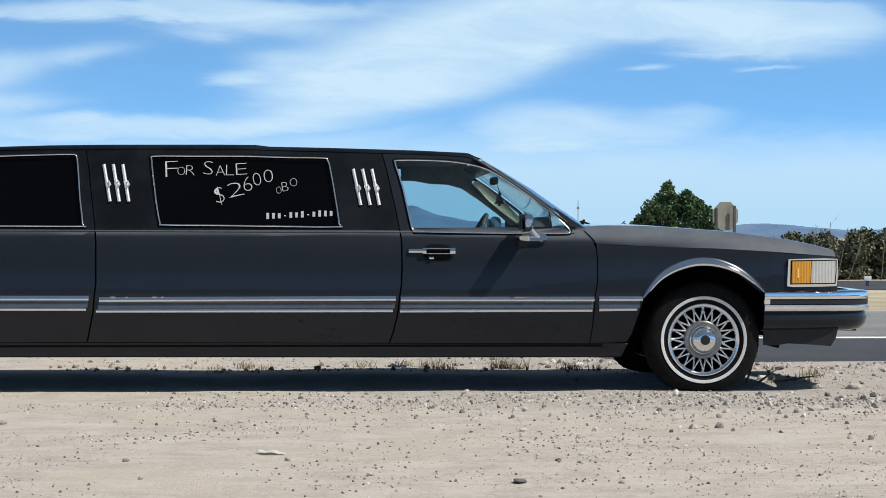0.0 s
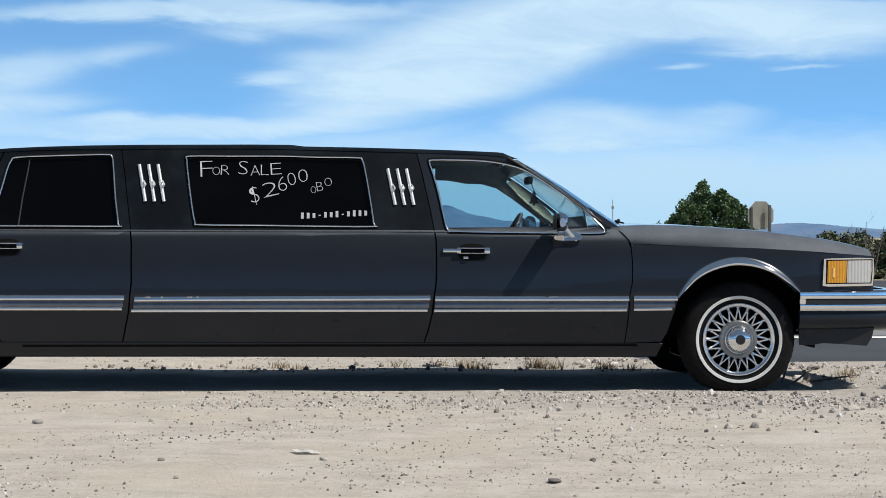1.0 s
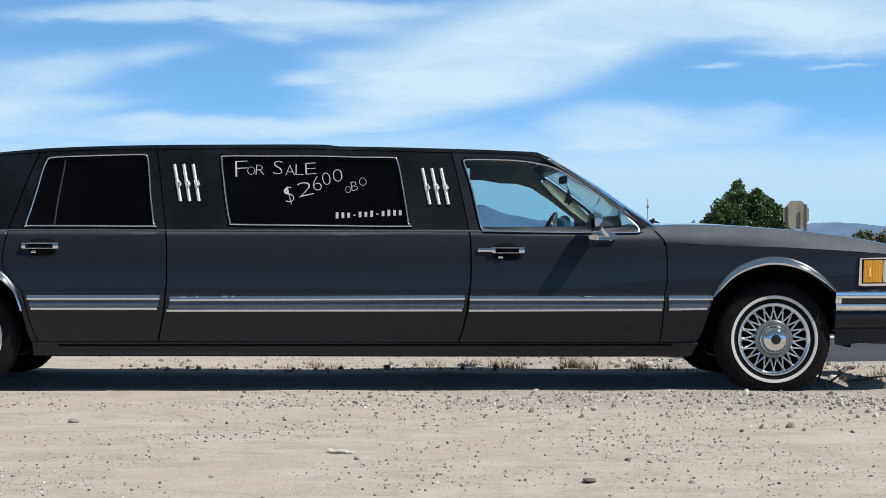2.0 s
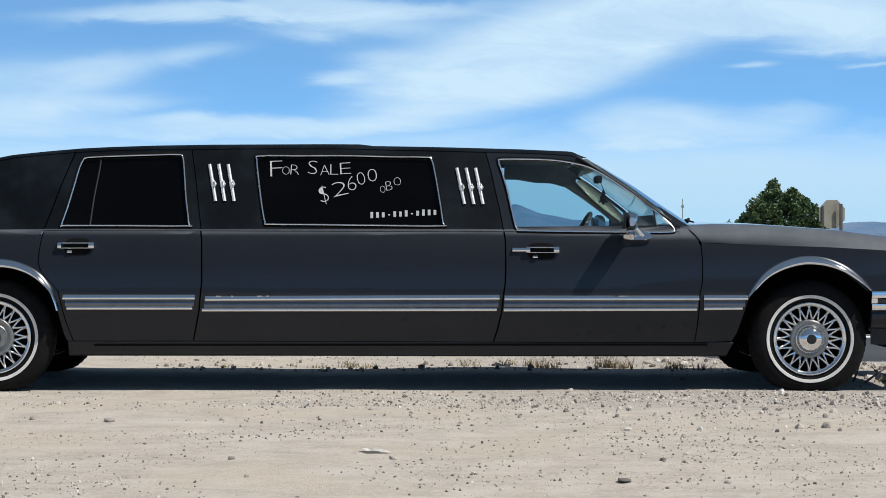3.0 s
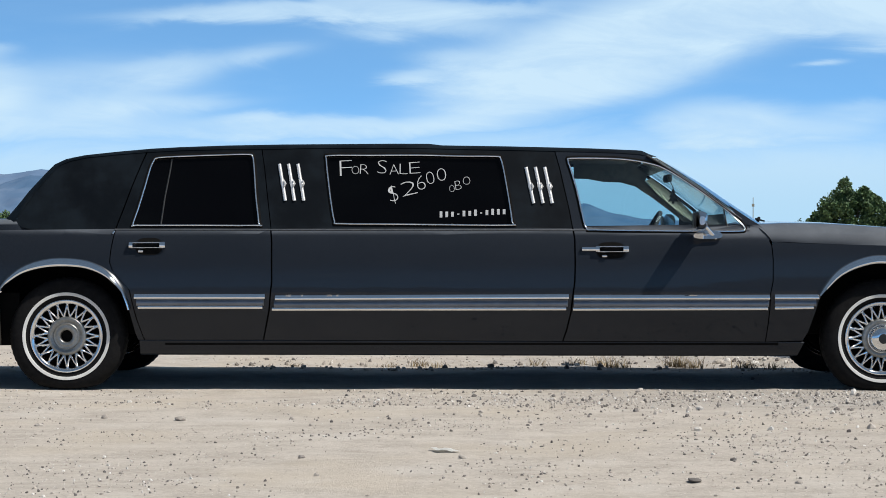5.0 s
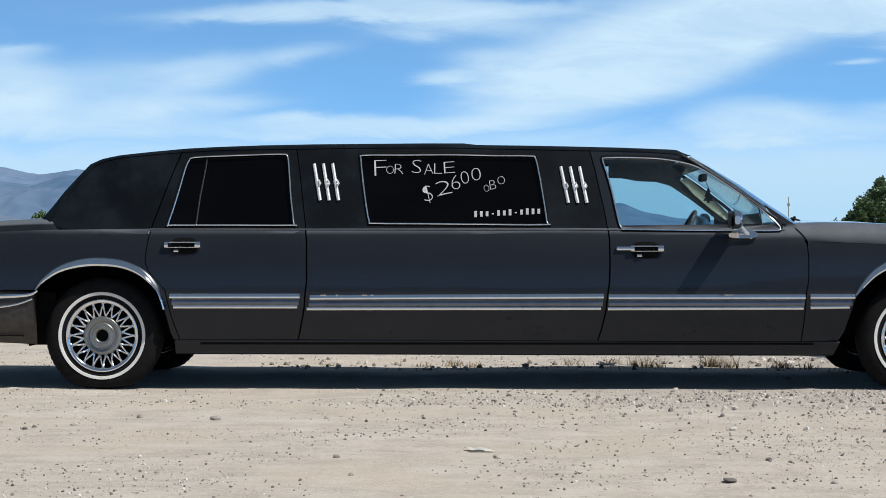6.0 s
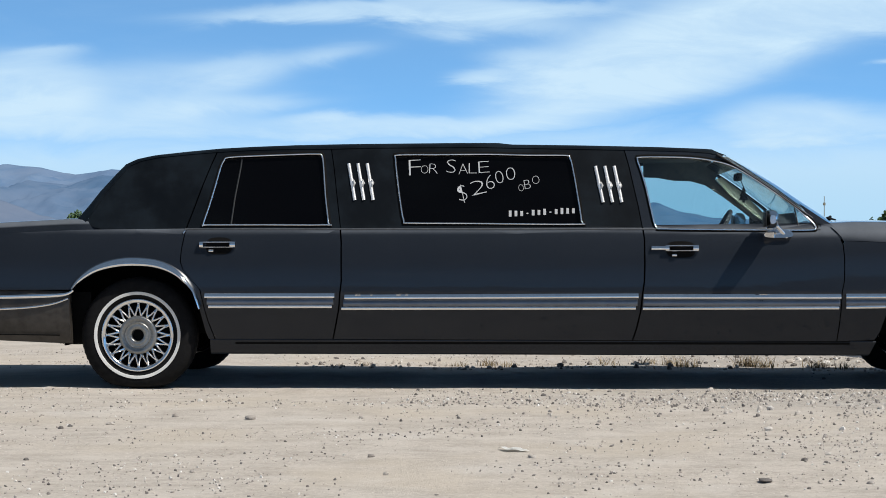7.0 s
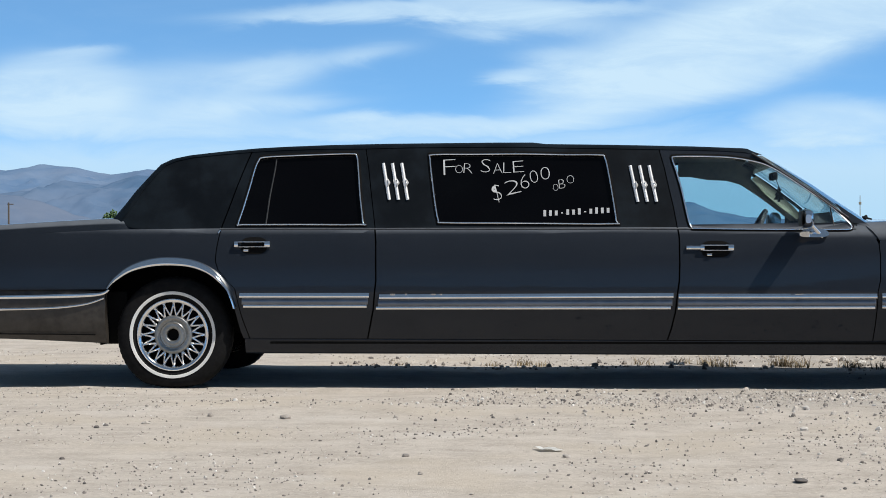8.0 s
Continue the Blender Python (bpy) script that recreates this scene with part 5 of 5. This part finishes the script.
def strip_place(g):
    while True:
        y = g.gauss(11.35, 0.45) if g.random() < 0.75 else g.gauss(10.5, 0.7)
        x = 4.2 - 5.0 * g.random() ** 1.25
        if y < 12.0 and g.random() < 0.35 + 0.65 * noise.noise((x * 1.2, y * 1.5, 9)) + 0.25:
            return x, y


def coarse_place(g):
    while True:
        x, y = g.uniform(0.8, 4.2), g.gauss(11.0, 0.9)
        if (y < 11.95 or x > 3.3) and g.random() < 0.25 + 0.25 * x:
            return x, y


def bank_place(g):
    x = g.uniform(-1.5, 4.6)
    return x, lot_edge(x) - abs(g.gauss(0, 0.8)) - 0.05


gravel(9500, "loose_gravel", "scattered small chips of stone on the dirt", lot_place, lambda g: 0.003 + 0.006 * g.random() ** 3)
gravel(4600, "grey_gravel", "strip of grey gravel beside the car", strip_place, lambda g: 0.003 + 0.012 * g.random() ** 4.5)
gravel(420, "coarse_gravel", "coarse grey gravel and clods beside the front wheel", coarse_place, lambda g: 0.007 + 0.020 * g.random() ** 3)
gravel(260, "dirt_clods", "clods and trash on the dirt behind the car", lambda g: (g.uniform(-1.8, 2.4), 13.9 + abs(g.gauss(0, 0.6))), lambda g: 0.006 + 0.022 * g.random() ** 2.6)
gravel(1100, "bank_gravel", "stones and clods along the lot's edge", bank_place, lambda g: 0.006 + 0.018 * g.random() ** 3)


def grass(name, label, mat, spots):
    """Blades of all the tufts, in one mesh."""
    bm = bmesh.new()
    for seed, (x, y, h, n) in enumerate(spots):
        g = random.Random(seed + len(name))
        z0 = ground_z(x, y) - 0.005
        for k in range(n):
            a, lean = g.uniform(0, 6.28), g.uniform(0.3, 1.6)
            p = Vector((x + g.gauss(0, 0.04), y + g.gauss(0, 0.04), z0))
            hh, w = h * g.uniform(0.45, 1.0), 0.0035
            rows = []
            for i in range(4):
                t = i / 3
                q = p + Vector((math.cos(a) * lean * hh * t * t, math.sin(a) * lean * hh * t * t, hh * t))
                side = Vector((-math.sin(a), math.cos(a), 0)) * w * (1 - 0.85 * t)
                rows.append((bm.verts.new(q + side), bm.verts.new(q - side)))
            for r0, r1 in zip(rows, rows[1:]):
                bm.faces.new((r0[0], r0[1], r1[1], r1[0]))
    return tagged(part(name, bm, mat, smooth=False), label, "grass", kind="stuff")


grass("dry_grass", "tufts of dry straw-coloured grass on the dirt", DRY_GRASS, [
    (1.40, 14.3, 0.11, 90), (1.52, 14.25, 0.09, 60), (0.97, 14.2, 0.09, 60), (0.88, 14.3, 0.08, 46), (-0.42, 14.4, 0.08, 44), (-0.28, 14.25, 0.06, 30),
    (0.42, 14.3, 0.07, 32), (1.86, 14.2, 0.08, 60), (2.05, 14.1, 0.07, 40), (0.70, 14.4, 0.06, 34), (-0.62, 14.3, 0.05, 30), (-1.3, 14.3, 0.04, 24),
    (2.98, 12.75, 0.05, 30), (3.3, 13.1, 0.06, 34), (3.2, 12.8, 0.06, 30), (3.45, 13.6, 0.07, 40), (2.6, 13.9, 0.05, 30),
])
grass("green_weeds", "low green weeds on the dirt", OLIVE, [(-4.02, 17.0, 0.06, 90), (-3.55, 16.7, 0.06, 90)])

# twigs by the front wheel
for i, (x, y, dx, dz) in enumerate(((2.80, 12.75, 0.05, 0.13), (2.86, 12.7, 0.16, 0.10), (2.98, 12.75, 0.30, 0.04))):
    bm = bmesh.new()
    z0 = ground_z(x, y)
    rod(bm, (x, y, z0), (x + dx * 0.6, y, z0 + dz * 0.7), 0.008, 0.006, 6)
    rod(bm, (x + dx * 0.6, y, z0 + dz * 0.7), (x + dx, y + 0.03, z0 + dz), 0.006, 0.003, 6)
    rod(bm, (x + dx * 0.5, y, z0 + dz * 0.6), (x + dx * 0.2, y - 0.03, z0 + dz * 1.1), 0.005, 0.002, 6)
    tagged(part("twig", bm, WOOD), "bent dry twig lying on the dirt", "twig", "twigs by the wheel")

# scrap of paper
bm = bmesh.new()
grid = [[bm.verts.new((-0.165 + 0.019 * i - 0.008 * j, 8.38 + 0.022 * j, ground_z(-0.12, 8.4) + 0.005 + 0.011 * max(0, noise.noise((i * 0.8, j * 0.9, 5)) + 0.35) * (1.4 - 0.18 * i))) for j in range(6)] for i in range(6)]
for a, b in zip(grid, grid[1:]):
    for j in range(5):
        bm.faces.new((a[j], b[j], b[j + 1], a[j + 1]))
bmesh.ops.solidify(bm, geom=bm.faces[:], thickness=0.0015)
tagged(part("paper_scrap", bm, PAPER), "crumpled scrap of white paper on the dirt", "litter")


# ---- beyond the road ----
def foliage(bm, g, cx, cy, cz, rx, ry, rz, n, size, upright=0.0):
    """Leaf sprays in a rough cloud round a middle."""
    for k in range(n):
        while True:
            p = Vector((g.uniform(-1, 1), g.uniform(-1, 1), g.uniform(-1, 1)))
            if 0.15 < p.length < 1:
                break
        p *= (0.55 + 0.45 * p.length)
        lump = 1 + 0.35 * noise.noise(p * 2.3 + Vector((cx, cy, cz)))
        slim = 1 - 0.62 * max(0.0, p.z) ** 1.3
        p.x, p.y = p.x * slim, p.y * slim
        q = Vector((cx + p.x * rx * lump, cy + p.y * ry * lump, cz + p.z * rz * lump))
        d = Vector((g.gauss(0, 1), g.gauss(0, 1), g.gauss(0, 1) + upright)).normalized()
        e = d.orthogonal().normalized()
        e.rotate(Matrix.Rotation(g.uniform(0, 6.28), 3, d))
        s = size * g.uniform(0.5, 1.3)
        tip, side = q + d * s, e * s * 0.42
        a, b, c, m = bm.verts.new(q), bm.verts.new(q + d * s * 0.5 + side), bm.verts.new(tip), bm.verts.new(q + d * s * 0.5 - side)
        bm.faces.new((a, b, c, m))


def limbs(bm, g, base, top, r, n, spread):
    rod(bm, base, top, r, r * 0.45, 8)
    base, top = Vector(base), Vector(top)
    for k in range(n):
        t = g.uniform(0.3, 0.95)
        p = base.lerp(top, t)
        q = p + Vector((g.uniform(-1, 1) * spread, g.uniform(-1, 1) * spread, g.uniform(0.3, 1.0) * spread))
        rod(bm, p, q, r * 0.4 * (1.2 - t), r * 0.12, 6)
        for j in range(2):
            rod(bm, p.lerp(q, 0.6), q + Vector((g.uniform(-1, 1), g.uniform(-1, 1), g.uniform(0, 1))) * spread * 0.45, r * 0.12, r * 0.04, 5)


def tree(x, y, label, lobes, leaf, size, trunk_top, seed, name="tree", spread=1.0, upright=0.0):
    g = random.Random(seed)
    z0 = ground_z(x, y)
    root = thing(name, x, y, z0, label, "tree")
    bm = bmesh.new()
    limbs(bm, g, (x, y, z0 - 0.1), (x + 0.1, y, trunk_top), 0.16, 9, spread)
    part("trunk", bm, BARK, root)
    bm = bmesh.new()
    for lx, lz, rx, rz, n in lobes:
        foliage(bm, g, lx, y + g.uniform(-1.3, 1.3), lz, rx, rx * 0.9, rz, n * 5, size, upright)
    part("crown", bm, leaf, root, smooth=False)
    return root


def clumps(outline, base, g, radius, count, leaves):
    """Many small leaf clumps that fill the space under an uneven outline, denser towards its skin."""
    out = []
    x0, x1 = outline[0][0], outline[-1][0]
    while len(out) < count:
        x = g.uniform(x0, x1)
        top = between(x, outline)
        t = g.random() ** 0.6
        z = base + (top - base) * t
        r = radius * g.uniform(0.65, 1.25)
        if z + r * 0.55 < top + 0.12 * g.random() and x - r * 0.5 > x0 - 0.1 and x + r * 0.5 < x1 + 0.1:
            out.append((x, z, r, r * g.uniform(0.9, 1.5), leaves))
    return out


TREE_TOP = [(15.35, -0.2), (15.55, 0.6), (15.95, 1.35), (16.35, 1.75), (16.7, 1.95), (17.0, 2.5), (17.3, 2.75), (17.6, 3.55), (17.85, 3.85), (18.1, 3.1), (18.35, 2.95), (18.65, 3.3), (18.95, 3.05), (19.2, 2.75), (19.5, 2.95), (19.75, 2.5), (20.05, 2.45), (20.3, 2.0), (20.5, 0.9), (20.6, -0.2)]
tree(18.0, 100.0, "dark green bushy tree with an uneven crown across the road", clumps(TREE_TOP, -0.9, random.Random(42), 0.27, 330, 30), LEAF, 0.14, 2.0, 3, spread=0.9, upright=1.0)
tree(-46.6, 200.0, "small dark bush in front of the hills", [(-46.4, 1.5, 1.5, 1.5, 700), (-47.3, 1.0, 1.0, 1.1, 300)], LEAF, 0.30, 1.4, 8, "bush")
for i, (x, lobes) in enumerate((
    (21.4, [(21.2, -0.75, 1.0, 0.35, 260), (20.2, -0.8, 0.8, 0.28, 160)]),
    (22.6, [(22.4, 0.55, 0.8, 0.6, 420), (23.0, 0.1, 0.9, 0.9, 500), (22.8, -0.6, 1.1, 0.5, 400)]),
    (24.4, [(24.2, 0.2, 1.0, 0.95, 700), (24.9, 0.35, 0.8, 0.8, 480), (24.6, -0.6, 1.1, 0.5, 400)]),
    (26.2, [(26.0, 0.35, 1.0, 1.0, 700), (26.9, 0.5, 0.9, 0.9, 500), (26.4, -0.6, 1.2, 0.5, 400)]),
    (28.4, [(28.2, 0.3, 1.2, 1.0, 700), (29.4, 0.2, 1.1, 0.9, 500)]),
)):
    tree(x, 90.0 + i, "olive-green scrub bush beside the road", lobes, OLIVE, 0.15, 0.4, 20 + i, "bush", 0.5)
bm = bmesh.new()
g = random.Random(11)
for x, top, lean in ((23.2, 1.55, 0.1), (23.6, 1.35, 0.5), (22.9, 1.25, -0.4), (24.1, 1.0, 0.7), (20.6, 0.95, 0.15), (21.2, 0.9, -0.1), (21.9, 0.95, 0.2), (25.6, 1.3, 0.2)):
    limbs(bm, g, (x, 89.0, -1.05), (x + lean, 89.0, top), 0.026, 9, 0.5)
tagged(part("bare_shrub", bm, BARK), "leafless grey-brown shrub among the scrub", "shrub")
tree(27.3, 92.0, "thin greyish tree with sparse leaves", [(27.3, 1.1, 0.45, 0.7, 160), (27.0, 0.6, 0.5, 0.5, 120)], OLIVE, 0.2, 1.3, 31, "tree", 0.5)


# back of an octagonal road sign
sx, sy, sz = 11.42, 54.7, 1.47
sign = thing("road_sign", sx, sy, ground_z(sx, sy), "bare metal back of an octagonal road sign on a post", "road sign")
bm = bmesh.new()
R = 0.38 / math.cos(math.pi / 8)
turned = Matrix.Translation((sx, sy, sz)) @ Matrix.Rotation(radians(14), 4, "Z")
ring = [Vector((R * math.cos(math.pi / 8 + k * math.pi / 4), 0, R * math.sin(math.pi / 8 + k * math.pi / 4))) for k in range(8)]
f = bm.faces.new([bm.verts.new(turned @ p) for p in ring])
g2 = bmesh.ops.extrude_face_region(bm, geom=[f])
for v in g2["geom"]:
    if isinstance(v, bmesh.types.BMVert):
        v.co.y += 0.01
bmesh.ops.recalc_face_normals(bm, faces=bm.faces[:])
part("plate", bm, SIGN_METAL, sign, smooth=False)
part("post", box(bmesh.new(), sx + 0.19, sx + 0.27, sy - 0.10, sy - 0.04, ground_z(sx, sy) - 0.1, sz + 0.28, 0.006), SIGN_DARK, sign)
part("brace", box(bmesh.new(), sx - 0.29, sx - 0.23, sy - 0.11, sy - 0.05, sz - 0.40, sz + 0.22, 0.006), SIGN_DARK, sign)

# utility pole and a thin white mast, far off
px, py = -128.5, 450.0
pole = thing("utility_pole", px, py, ground_z(px, py), "weathered wooden utility pole in front of the hills", "pole")
bm = bmesh.new()
rod(bm, (px, py, -2), (px, py, 8.0), 0.24, 0.18, 10)
part("post", bm, WOOD, pole)
part("crossarm", box(bmesh.new(), px - 0.3, px + 1.1, py - 0.1, py + 0.1, 7.5, 7.72, 0.02), WOOD, pole)
mx, my = 81.0, 600.0
mast = thing("mast", mx, my, ground_z(mx, my), "thin white mast with a small head, far away", "mast")
bm = bmesh.new()
rod(bm, (mx, my, -2), (mx, my, 11.6), 0.16, 0.10, 8)
part("pole", bm, SIGN_METAL, mast)
part("head", box(bmesh.new(), mx - 0.35, mx + 0.35, my - 0.3, my + 0.3, 8.9, 9.7, 0.05), SIGN_METAL, mast)

# low marker by the scrub
kx, ky = 21.05, 75.0
marker = thing("marker_post", kx, ky, ground_z(kx, ky), "short white marker post beside the scrub", "marker post")
part("post", box(bmesh.new(), kx - 0.05, kx + 0.05, ky - 0.03, ky + 0.03, ground_z(kx, ky) - 0.1, -0.58, 0.008), SIGN_DARK, marker)
part("plate", box(bmesh.new(), kx - 0.14, kx + 0.14, ky - 0.05, ky - 0.035, -0.74, -0.56, 0.004), PAPER, marker)
